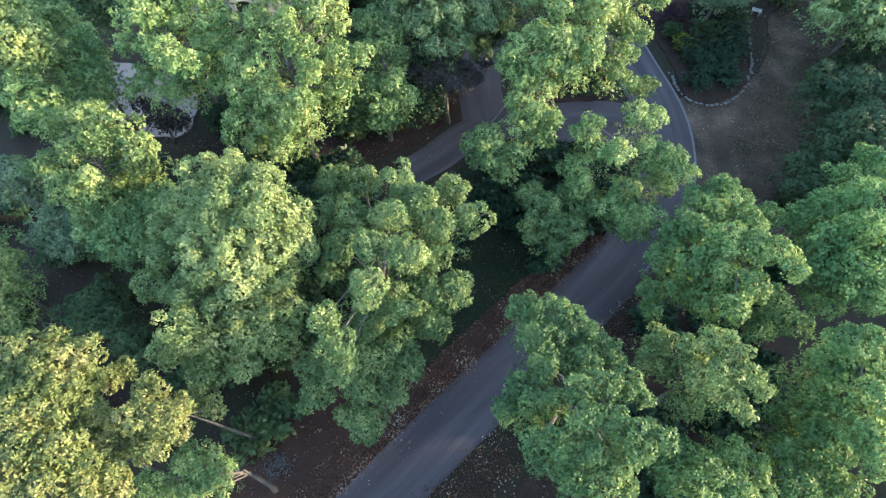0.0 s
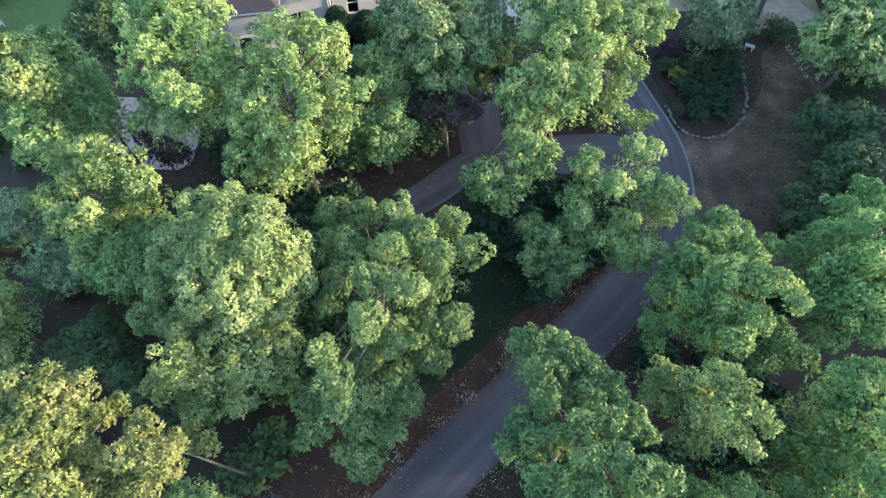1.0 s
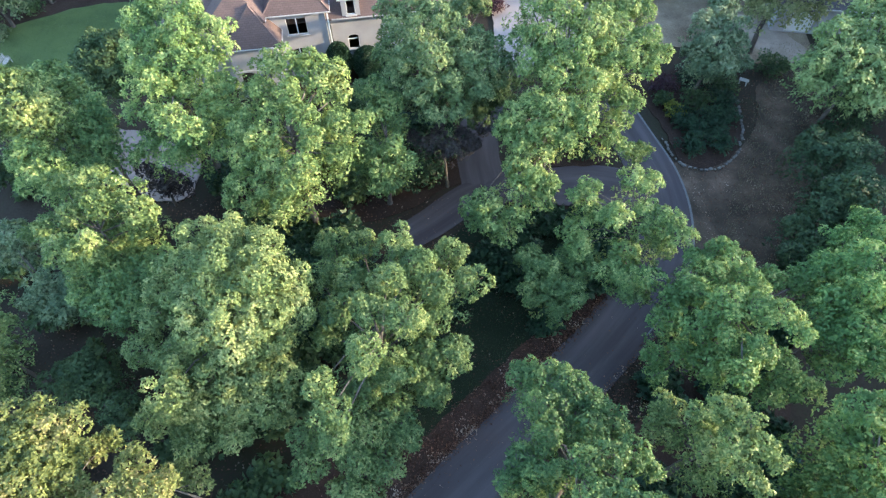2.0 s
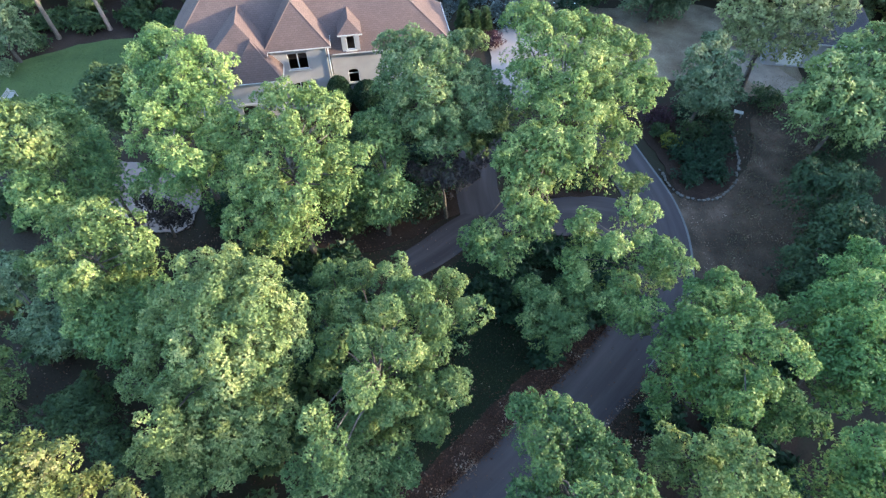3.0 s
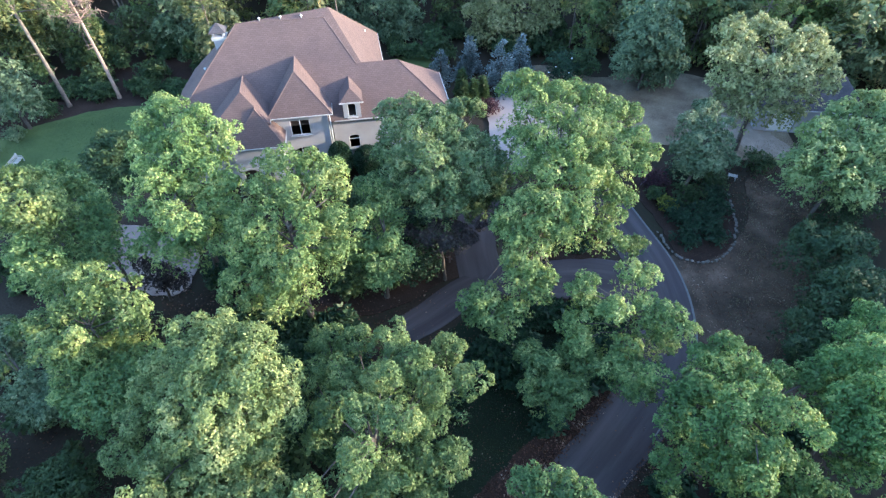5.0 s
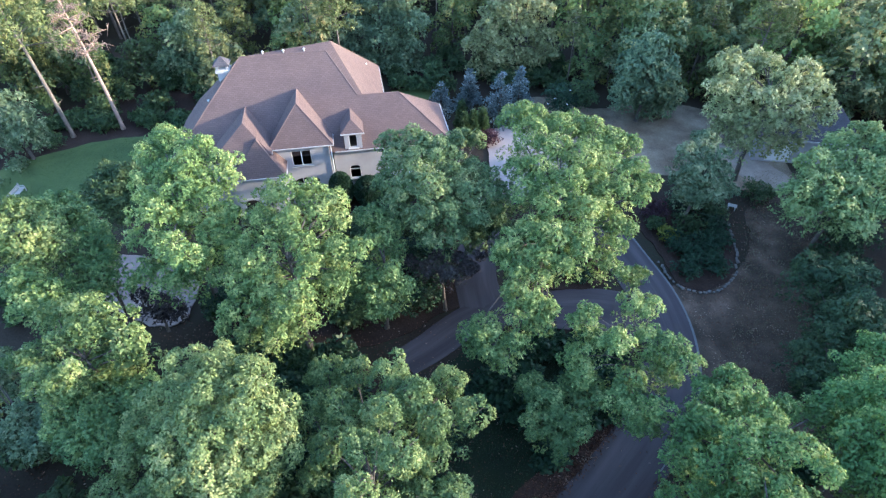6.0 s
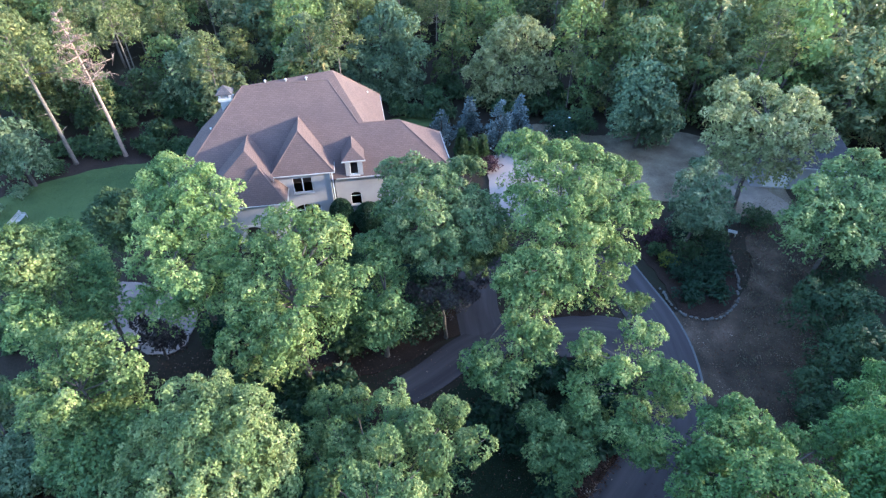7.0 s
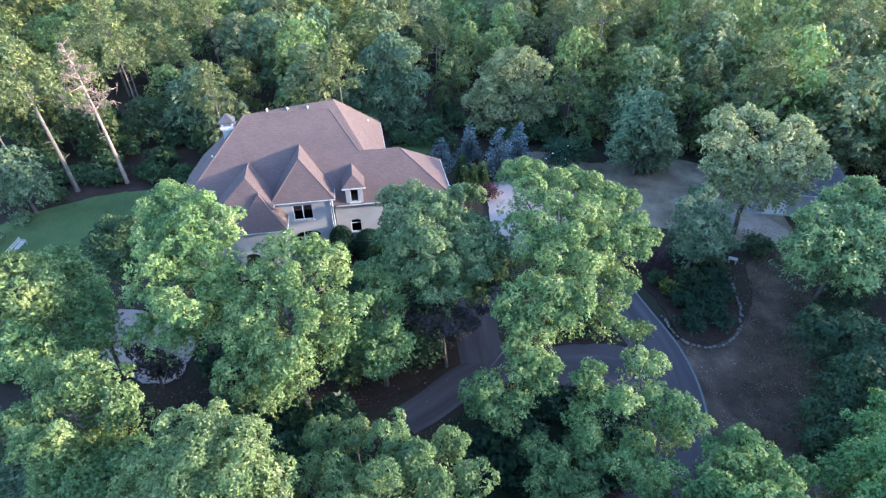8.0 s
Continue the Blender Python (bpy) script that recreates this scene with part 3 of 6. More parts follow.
make_tree("hickory", "yellow", (-13.4, 2.6), "tall hickory with yellowing leaves lit by the sun",
          [(-3.6, 4.0, 10.6, 0.82), (-2.5, 4.5, 10.4, 0.60), (-2.2, 3.5, 10.8, 0.80), (-1.2, 4.0, 10.3, 0.69), (-2.4, 2.6, 10.8, 0.79), (-1.5, 2.7, 10.6, 0.75), (-1.1, 3.0, 9.6, 0.60), (-2.7, 1.5, 10.8, 0.81), (-1.6, 1.5, 10.6, 0.82), (-1.2, 2.2, 10.1, 0.58), (-2.2, 0.3, 10.6, 0.84), (-1.0, 0.3, 10.4, 0.85), (-2.4, -0.7, 10.5, 0.78), (-1.3, -0.8, 10.2, 0.79), (-0.4, -0.1, 9.9, 0.77), (-0.1, -1.0, 9.5, 0.77), (0.5, -0.2, 9.2, 0.70), (-1.0, 1.3, 8.4, 0.56), (0.7, -1.0, 8.8, 0.66), (-3.8, 2.6, 10.6, 0.66), (-1.0, 3.6, 8.4, 0.54), (-0.7, 4.0, 8.2, 0.55), (-0.8, 1.8, 9.4, 0.68), (0.1, 0.7, 9.2, 0.63)])
make_tree("hickory", "yellow", (-10.3, 5.0), "slim hickory with a bare grey trunk",
          [(-1.5, 0.4, 9.8, 0.64), (-1.7, -0.8, 10.0, 0.75), (-0.7, -0.8, 9.9, 0.71), (-0.5, -0.2, 9.0, 0.56), (-1.2, -1.8, 9.5, 0.71), (-2.3, -1.5, 9.0, 0.54), (-0.7, -1.0, 8.2, 0.47), (0.1, 0.2, 7.4, 0.60), (-0.6, 0.6, 7.4, 0.50)])
make_tree("oak", "mid", (-9.0, 2.4), "young green oak under the yellowing hickories",
          [(-2.2, 0.7, 6.6, 0.69), (-1.2, 0.3, 6.4, 0.79), (-0.8, -0.1, 5.8, 0.60), (-1.9, -0.4, 6.0, 0.74), (-3.7, -0.3, 6.6, 0.63), (-2.9, -0.7, 6.0, 0.69)])
make_tree("oak", "light", (-19.2, 18.5), "young oak with bright tufted crown",
          [(-2.6, 2.6, 7.9, 0.90), (-0.4, 2.1, 8.6, 0.94), (1.3, 1.5, 8.4, 0.94), (0.4, 0.5, 8.5, 0.86), (2.5, 0.4, 8.1, 0.99), (2.6, -0.1, 7.4, 0.69), (-2.6, -0.0, 7.4, 0.82), (-0.8, -2.1, 8.2, 0.95), (0.6, -2.1, 8.4, 0.89), (-1.1, 0.3, 8.1, 0.81), (-0.1, -2.7, 7.6, 0.72), (-4.0, 0.0, 6.8, 0.58), (0.9, 0.3, 6.8, 0.71)],
          fill=3)
make_tree("oak", "mid", (-17.7, 16.2), "shaded oak with blue-green lower boughs",
          [(-1.9, -0.3, 5.5, 1.09), (-0.2, -0.4, 5.9, 1.13), (1.1, -0.0, 5.9, 1.08), (-1.0, -1.7, 5.3, 1.07), (0.8, -1.8, 5.7, 1.12), (-0.6, 1.8, 5.3, 0.99), (-1.7, 1.8, 5.0, 0.87), (1.8, 1.1, 6.0, 0.84)],
          fill=3)
make_tree("understorey_tree", "grey", (-23.6, 16.8), "grey-green understorey tree in shade",
          [(0.8, -0.1, 4.4, 1.13), (0.3, -1.2, 4.2, 0.92), (2.2, -1.7, 4.3, 1.05), (0.8, -1.3, 4.0, 0.86), (-2.1, 2.4, 5.4, 1.08), (-2.6, 1.7, 4.9, 0.88), (-1.7, 1.9, 4.8, 0.75)])
make_tree("understorey_tree", "dark", (-19.2, 10.5), "low shaded sapling on the woodland floor",
          [(-1.2, 0.8, 3.4, 1.01), (-0.3, 1.3, 3.6, 0.89), (0.5, 0.5, 3.3, 0.95), (-0.8, -0.0, 3.0, 0.82), (1.9, -0.7, 2.9, 0.94), (2.7, -1.7, 2.8, 0.81), (-4.7, 0.3, 2.6, 0.77)])
make_tree("oak", "mid", (-23.4, 12.0), "green oak at the woodland edge",
          [(-0.4, 1.2, 5.6, 1.04), (-0.7, -0.1, 5.8, 1.19), (-0.0, -0.1, 5.2, 0.85), (0.4, -2.0, 5.0, 0.77), (-0.6, -1.7, 5.2, 1.18), (-2.1, 2.1, 5.6, 1.11)])
make_tree("oak", "light", (-26.6, 26.8), "light green oak near the lawn",
          [(-1.3, 1.9, 9.2, 1.10), (-0.1, 1.9, 9.0, 1.03), (1.8, 0.1, 9.0, 0.99), (0.6, -0.7, 9.1, 1.11), (2.4, -0.4, 8.3, 0.92), (1.6, -1.4, 8.4, 0.97), (-1.5, 0.5, 9.0, 1.07), (-0.3, -1.2, 8.4, 0.97), (-1.4, -0.9, 8.4, 1.19)],
          fill=3)
make_tree("oak", "mid", (-26.7, 31.4), "flat-topped pale green oak at the lawn",
          [(-0.9, 0.3, 7.6, 0.80), (-0.1, 0.4, 7.6, 0.81), (1.0, -0.5, 7.2, 0.96), (0.0, -0.8, 7.2, 0.87), (2.0, -1.4, 6.6, 0.87), (-2.1, 0.7, 7.0, 0.65)],
          fill=2)
make_tree("oak", "light", (-24.3, 22.9), "small bright oak beside the paved yard",
          [(-0.5, 0.8, 7.9, 0.94), (1.0, -0.1, 7.8, 0.92), (0.0, -0.8, 7.6, 0.91), (0.8, -0.7, 7.2, 0.79), (-1.5, 0.6, 7.4, 0.81), (1.5, -0.1, 7.0, 0.60)],
          fill=2)
make_tree("oak", "mid", (-23.1, 27.2), "slim green oak beside the paved yard",
          [(-0.5, 1.6, 6.9, 1.00), (-0.5, 0.3, 6.6, 0.90), (0.6, 0.4, 6.5, 0.90), (-0.6, -0.7, 6.3, 0.88), (0.8, -1.1, 6.2, 0.95), (-0.6, -2.1, 5.9, 0.72), (0.5, -2.3, 5.6, 0.79), (1.5, -1.6, 5.6, 0.66)])
make_tree("understorey_tree", "dark", (-25.9, 35.8), "small dark green tree at the lawn's edge",
          [(-0.9, 1.6, 6.2, 1.01), (0.8, 1.1, 6.3, 1.00), (-1.0, 0.3, 5.8, 0.99), (0.5, -0.1, 5.7, 1.07), (-0.6, -0.9, 5.0, 0.89), (1.2, -1.0, 4.8, 1.07), (0.6, -1.9, 4.4, 0.97), (-2.2, 0.2, 5.0, 0.82)])
make_tree("oak", "light", (-16.6, 28.2), "tall oak with bright outer tufts in front of the house",
          [(-3.0, 6.1, 11.2, 0.96), (-3.2, 4.2, 10.9, 1.01), (-1.7, 5.4, 11.4, 1.10), (0.3, 4.5, 11.3, 1.08), (2.0, 3.5, 10.9, 0.99), (0.3, 2.4, 11.3, 1.19), (-1.7, 2.5, 10.7, 0.98), (2.5, 2.1, 10.3, 0.97), (1.3, 1.6, 10.4, 1.04), (-2.8, 1.8, 10.5, 0.82), (-1.7, -0.2, 10.6, 0.78), (-1.8, -1.2, 10.1, 0.77), (-0.5, -1.3, 10.4, 0.90), (0.4, 0.1, 10.9, 0.99), (1.7, 0.1, 10.6, 0.93), (0.6, -0.7, 9.6, 0.93), (2.8, -0.3, 9.4, 0.94), (3.5, -1.9, 8.9, 0.77), (2.2, -1.6, 9.0, 0.92)]
          + [(1.1, -4.3, 10.2, 0.84), (2.0, -4.8, 10.0, 0.77), (-0.8, -2.4, 9.0, 0.76), (-2.6, -1.6, 8.4, 0.71), (1.8, -3.2, 8.6, 0.82), (-1.7, -3.0, 7.1, 0.92), (0.1, -4.1, 7.1, 0.96), (1.0, -3.2, 7.2, 0.84), (-2.8, -3.4, 6.4, 0.64)],
          fill=1)
make_tree("oak", "light", (-8.9, 23.7), "large oak with drooping sunlit boughs by the entrance",
          [(-1.6, 4.3, 10.8, 0.92), (-0.2, 4.2, 11.1, 0.98), (1.2, 3.9, 11.1, 0.97), (2.5, 3.7, 10.8, 0.83), (-1.8, 2.6, 10.6, 0.82), (0.1, 1.7, 10.9, 0.93), (1.8, 2.6, 10.6, 0.88), (2.8, 2.6, 10.3, 0.62), (-0.8, 0.9, 10.3, 0.85), (0.9, 0.3, 10.5, 0.90), (-2.6, 1.2, 9.6, 0.80), (-2.8, 0.0, 9.4, 0.78), (-1.2, -0.7, 9.9, 0.89), (1.5, -1.2, 10.1, 0.81), (3.0, 0.4, 10.0, 0.85), (4.2, 0.5, 9.8, 0.72), (1.9, 0.5, 9.1, 0.73), (2.8, -1.1, 8.9, 0.70)]
          + [(3.3, -0.6, 9.2, 0.65), (-2.4, -1.3, 8.9, 0.83), (-0.7, -1.9, 9.1, 0.87), (1.1, -2.7, 9.5, 0.85), (0.4, -3.2, 8.7, 0.79), (-2.8, -2.6, 8.1, 0.81), (-1.4, -2.7, 8.1, 0.81), (-3.1, -3.3, 7.5, 0.68), (-1.9, -3.6, 7.3, 0.68), (-0.1, -4.0, 7.9, 0.67), (1.2, -2.7, 8.7, 0.56), (-0.4, -4.5, 7.1, 0.43), (-4.1, -0.4, 8.5, 0.59)],
          fill=3)
make_tree("oak", "mid", (-3.9, 26.3), "young oak in deep green leaf beside the hedge",
          [(-0.5, 3.5, 7.6, 1.01), (0.5, 2.6, 7.4, 0.92), (-0.3, 1.7, 7.2, 0.98), (0.9, 1.3, 6.6, 0.75), (-1.7, 5.0, 6.4, 0.73), (-0.7, -1.3, 6.6, 0.85), (0.8, -1.6, 7.0, 0.91), (1.7, -2.1, 6.8, 0.69), (0.1, -2.6, 6.4, 0.83), (-0.0, -3.5, 5.9, 0.61), (0.7, -3.2, 5.9, 0.55), (-1.1, -1.7, 6.0, 0.78)],
          fill=2)
make_tree("magnolia", "sage", (0.2, 32.5), "pale grey-green tree with bare twigs below its crown",
          [(-4.0, 3.8, 9.5, 1.12), (-2.3, 3.4, 10.0, 1.18), (-0.7, 2.1, 10.1, 1.23), (-3.4, 0.7, 9.6, 1.13), (-1.5, -0.0, 10.1, 1.26), (0.2, 0.9, 9.8, 1.13), (-4.1, -0.4, 8.8, 0.88), (-2.5, -1.7, 9.4, 1.15), (-0.7, -2.1, 9.7, 1.21), (1.0, -0.6, 9.4, 1.10), (2.2, 0.8, 9.0, 0.98), (3.3, 0.5, 8.8, 0.89), (1.8, -2.0, 9.0, 1.08), (3.3, -1.5, 8.6, 1.02), (4.2, -0.3, 8.3, 0.73), (2.0, 7.5, 7.6, 0.94), (2.9, 7.1, 7.6, 0.75), (1.0, 5.5, 8.4, 0.90), (-3.2, -2.2, 8.3, 0.93), (-1.6, -3.6, 8.5, 1.05), (0.2, -3.5, 8.6, 1.13), (2.1, -3.2, 8.1, 0.99), (-0.8, -4.7, 7.4, 0.82), (0.9, -4.4, 7.4, 0.90)])
make_tree("oak", "light", (7.6, 28.9), "tall bright green oak in the island bed",
          [(-2.1, 9.0, 10.6, 1.13), (-0.6, 9.1, 10.8, 1.22), (-0.8, 6.1, 10.8, 1.31), (1.3, 7.5, 10.8, 1.27), (2.7, 8.0, 10.7, 1.02), (3.6, 7.0, 10.6, 1.17), (0.6, 4.4, 10.7, 1.27), (2.5, 4.1, 10.6, 1.27), (5.2, 6.5, 10.2, 1.08), (6.2, 6.0, 10.0, 0.91), (4.0, 3.5, 10.2, 1.10), (5.7, 3.1, 10.0, 1.02), (6.4, 2.0, 9.6, 0.85), (4.5, 1.3, 9.8, 0.98), (5.7, 0.7, 9.4, 0.75), (-2.0, 3.3, 9.8, 1.02), (-0.7, 2.0, 10.2, 1.22), (1.0, 1.2, 10.3, 1.20), (2.7, 1.6, 10.0, 1.06)]
          + [(-1.7, 1.1, 9.5, 1.06), (-0.3, -0.5, 9.8, 1.09), (1.5, -0.9, 9.6, 1.01), (2.8, -0.0, 9.4, 0.89), (0.9, -2.9, 9.3, 0.90), (1.1, -3.9, 9.0, 0.68), (-0.4, -2.8, 9.2, 0.97), (-1.9, -2.1, 8.8, 1.00), (-3.2, -2.9, 8.5, 0.98), (-1.4, -4.0, 8.6, 0.96), (-0.1, -4.5, 8.4, 0.75), (-2.8, -4.4, 8.0, 0.96), (-3.8, -3.2, 7.8, 0.71), (-1.7, -5.1, 7.8, 0.81), (-2.2, -6.7, 7.6, 0.85), (-1.3, -7.1, 7.2, 0.78), (-3.0, -7.2, 7.2, 0.84), (-3.2, -5.8, 7.2, 0.81)]
          + [(-1.8, -8.0, 6.8, 0.70), (-5.0, -7.9, 6.2, 0.97), (-5.7, -7.8, 5.9, 0.72), (-4.6, -8.9, 5.9, 0.83), (-3.3, -8.7, 6.2, 0.83), (-3.9, -9.7, 5.4, 0.63), (-5.4, -8.6, 5.5, 0.71), (4.0, -0.3, 8.2, 0.82), (4.9, -0.8, 8.0, 0.67), (3.2, -2.9, 7.0, 0.72), (4.1, -3.4, 6.6, 0.57), (4.0, -1.8, 7.3, 0.74)],
          fill=2)
make_tree("understorey_tree", "mid", (14.1, 28.3), "slender sapling at the edge of the drive",
          [(-0.5, -0.6, 3.6, 0.59), (0.4, -0.1, 3.6, 0.55), (0.2, 0.4, 3.4, 0.48)])
make_tree("maple", "light", (11.0, 19.9), "low maple with flat leafy sprays over the drive",
          [(-2.9, 1.0, 7.2, 0.79), (-2.2, 1.6, 7.3, 0.66), (-1.4, -0.7, 7.5, 0.83), (-1.8, 0.6, 6.3, 0.67), (0.5, 2.2, 7.4, 0.86), (1.4, 1.8, 7.4, 0.66), (0.8, -0.3, 7.0, 0.84), (1.8, -1.1, 7.5, 0.82), (2.3, -2.2, 7.4, 0.68), (1.5, -1.0, 6.1, 0.79), (-3.2, -0.5, 5.9, 0.86), (-3.1, -1.7, 5.7, 0.85), (-0.6, -2.4, 5.9, 0.91), (-0.6, -3.8, 5.7, 0.83), (-1.4, -3.2, 5.5, 0.71), (-0.3, -4.6, 5.3, 0.70), (1.9, -1.7, 5.9, 0.65)])
make_tree("understorey_tree", "mid", (6.7, 17.1), "shaded green sapling on the verge",
          [(1.8, 0.4, 4.8, 0.93), (-0.8, 0.1, 4.7, 1.07), (-1.4, 1.3, 4.6, 0.82), (-1.2, -1.1, 4.2, 0.86), (-0.1, -2.1, 4.0, 0.79), (0.7, -1.0, 4.5, 0.92), (0.6, 1.0, 4.6, 0.81), (-0.4, -0.6, 4.4, 0.86)])
make_tree("oak", "vivid", (14.4, 12.6), "wide oak with sunlit yellow-green sprays",
          [(0.3, 3.9, 7.7, 0.79), (-0.8, 3.6, 7.4, 0.79), (0.9, 3.0, 8.0, 0.89), (-0.2, 2.5, 7.8, 0.88), (1.2, 1.8, 8.0, 0.93), (-1.5, 1.6, 7.8, 0.93), (-2.4, 1.4, 7.1, 0.83), (-3.1, 3.0, 6.5, 0.74), (-0.7, 0.2, 8.6, 0.94), (0.7, -0.2, 8.9, 0.81), (1.4, -0.6, 9.4, 0.69), (1.6, -1.7, 9.5, 0.62), (-3.1, 0.3, 6.9, 0.76), (-2.2, -0.6, 7.8, 0.89), (-0.8, -1.3, 8.0, 0.88), (0.1, -2.2, 8.5, 0.74)]
          + [(-1.9, -2.3, 7.5, 0.88), (-1.1, -3.2, 8.8, 0.72), (-2.6, -1.5, 6.9, 0.68), (-3.8, -1.4, 6.2, 0.64), (2.0, -2.3, 6.8, 0.90), (2.9, -3.1, 6.4, 0.78), (1.3, -3.3, 6.2, 0.73), (-3.8, -2.3, 6.0, 0.52), (4.7, 2.6, 6.8, 0.67), (3.0, 2.6, 7.2, 0.78)],
          fill=3)
make_tree("oak", "light", (11.4, 6.6), "oak with pale sunlit crown top",
          [(-0.3, 0.8, 8.6, 0.70), (-0.1, 0.7, 10.2, 0.66), (0.4, -0.0, 10.4, 0.60), (-0.5, -0.4, 9.0, 0.67), (-0.2, -0.7, 10.4, 0.68), (0.8, -0.9, 10.4, 0.58), (1.3, -1.3, 10.1, 0.41), (0.1, -1.5, 9.8, 0.64), (1.0, -1.9, 8.8, 0.47), (-0.2, -1.2, 8.7, 0.57), (-0.4, -1.5, 7.2, 0.55), (-1.1, 1.8, 7.2, 0.69), (-1.8, 1.0, 7.0, 0.53), (-1.1, 0.7, 7.0, 0.58)])
make_tree("maple", "deep", (5.5, 5.1), "dense maple leaning over the drive",
          [(-1.9, 4.1, 9.0, 0.71), (-1.3, 3.9, 9.2, 0.76), (-0.3, 3.8, 9.2, 0.75), (-0.6, 2.6, 9.2, 0.74), (1.5, 2.3, 8.7, 0.65), (0.2, 3.1, 9.2, 0.69), (0.9, 2.9, 9.1, 0.64), (-1.5, 2.5, 9.6, 0.68), (0.6, 1.6, 9.3, 0.72), (2.0, 1.9, 8.4, 0.60), (-1.3, 1.2, 9.7, 0.66), (-2.3, 0.5, 9.0, 0.66), (-2.9, -0.3, 8.8, 0.61), (-1.9, -0.3, 9.6, 0.68), (-1.0, -0.2, 9.8, 0.63), (-0.2, -0.0, 11.0, 0.65), (0.7, 0.2, 11.0, 0.61), (1.7, 0.3, 10.6, 0.62), (2.4, -0.1, 10.2, 0.45)]
          + [(-0.1, -1.1, 11.2, 0.67), (0.9, -1.3, 11.1, 0.67), (1.8, -1.6, 11.5, 0.57), (2.4, -2.0, 11.6, 0.48), (-1.9, -1.8, 10.0, 0.61), (-1.2, -1.9, 10.8, 0.63), (-0.2, -2.3, 10.9, 0.66), (0.9, -2.5, 10.7, 0.62), (-0.8, -3.0, 10.4, 0.58), (0.2, -3.2, 10.5, 0.62), (-1.6, -2.3, 9.8, 0.52), (1.5, -2.3, 11.4, 0.52), (-0.6, -3.5, 10.1, 0.54), (-0.2, 1.6, 9.0, 0.63), (1.2, -3.3, 10.0, 0.54)],
          fill=4)
make_tree("oak", "vivid", (22.0, 14.4), "green oak in the roadside wood",
          [(-1.6, 1.5, 6.9, 0.98), (-0.3, 1.7, 7.0, 0.92), (0.3, 1.6, 8.2, 1.00), (-0.9, -0.3, 7.4, 1.06), (-0.5, -0.6, 8.6, 0.90), (-2.3, -1.1, 7.2, 0.99), (-1.3, -2.3, 7.6, 1.01), (0.1, -1.6, 7.6, 0.80), (-2.2, -2.9, 7.0, 0.91), (-3.0, -2.3, 6.9, 0.75), (-0.6, -3.8, 6.7, 0.90), (-2.5, -3.7, 5.8, 0.76), (1.2, 4.3, 6.0, 0.92), (3.1, 5.6, 5.8, 1.01), (3.5, 4.4, 6.2, 0.98), (1.5, -0.5, 7.4, 1.17), (0.9, -2.9, 7.0, 1.14)],
          fill=3)
# the shade on this tree comes from its leaf tone
make_tree("understorey_tree", "shade", (25.0, 22.4), "tree behind the verge, its leaves coloured dark for shade",
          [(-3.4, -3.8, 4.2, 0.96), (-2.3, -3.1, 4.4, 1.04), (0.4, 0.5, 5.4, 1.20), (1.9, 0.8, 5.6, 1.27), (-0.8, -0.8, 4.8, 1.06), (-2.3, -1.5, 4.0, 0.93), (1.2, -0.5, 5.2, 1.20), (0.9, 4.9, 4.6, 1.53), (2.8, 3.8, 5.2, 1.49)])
make_tree("oak", "vivid", (17.7, 5.4), "light green oak in the roadside wood",
          [(-0.3, 2.0, 9.4, 0.87), (0.6, 2.2, 9.6, 0.77), (-0.4, 1.6, 8.2, 0.85), (0.6, 1.2, 8.7, 0.93), (-0.5, 0.3, 8.4, 0.88), (-0.0, -0.2, 9.6, 0.78), (-0.9, 0.3, 7.4, 0.71), (-0.3, -0.8, 8.2, 0.86), (-1.6, -1.2, 7.4, 0.78), (-1.2, -1.9, 7.9, 0.81), (-0.7, -1.7, 9.4, 0.81), (-0.7, -2.6, 9.2, 0.71), (-1.3, 0.0, 6.6, 0.62), (2.1, 1.0, 8.6, 0.98), (1.2, -1.3, 8.5, 0.94)],
          fill=3)
make_tree("oak", "vivid", (13.1, 2.6), "leafy oak beside the leaning maple",
          [(-3.8, -0.5, 8.0, 0.64), (-3.0, 0.6, 7.9, 0.66), (-2.4, -0.1, 8.3, 0.73), (-1.4, -0.7, 8.2, 0.72), (-1.1, 0.6, 7.9, 0.66), (-0.2, 0.2, 7.7, 0.66), (-3.9, -0.0, 8.0, 0.60), (-2.8, -0.9, 8.4, 0.67), (1.9, 0.8, 6.8, 0.79), (2.5, 0.1, 7.0, 0.72), (1.5, -0.6, 7.2, 0.76), (3.2, -0.4, 7.2, 0.76), (0.1, -0.8, 7.4, 0.61), (4.1, -0.8, 7.0, 0.66), (2.6, 2.5, 5.4, 0.70), (3.1, 1.9, 5.4, 0.58)],
          fill=3)
make_tree("oak", "pale", (30.6, 33.8), "pale green spreading tree beside the gravel path",
          [(-2.4, 1.0, 8.2, 1.36), (1.1, 4.2, 8.2, 1.27), (3.7, 5.4, 8.2, 1.29), (3.9, 3.3, 8.2, 1.42), (-4.7, -1.5, 7.6, 1.15), (-3.1, -1.4, 7.9, 1.31), (0.2, 1.0, 8.2, 1.36), (-1.0, -1.3, 7.8, 1.31), (1.4, -0.2, 8.0, 1.42), (-2.4, -2.6, 7.3, 1.13), (-0.0, -2.6, 7.3, 1.29), (-4.4, -2.3, 6.8, 0.90), (-1.2, -3.7, 6.7, 1.03), (4.3, 0.7, 8.0, 1.70), (2.4, -2.6, 7.4, 1.61)],
          fill=2)
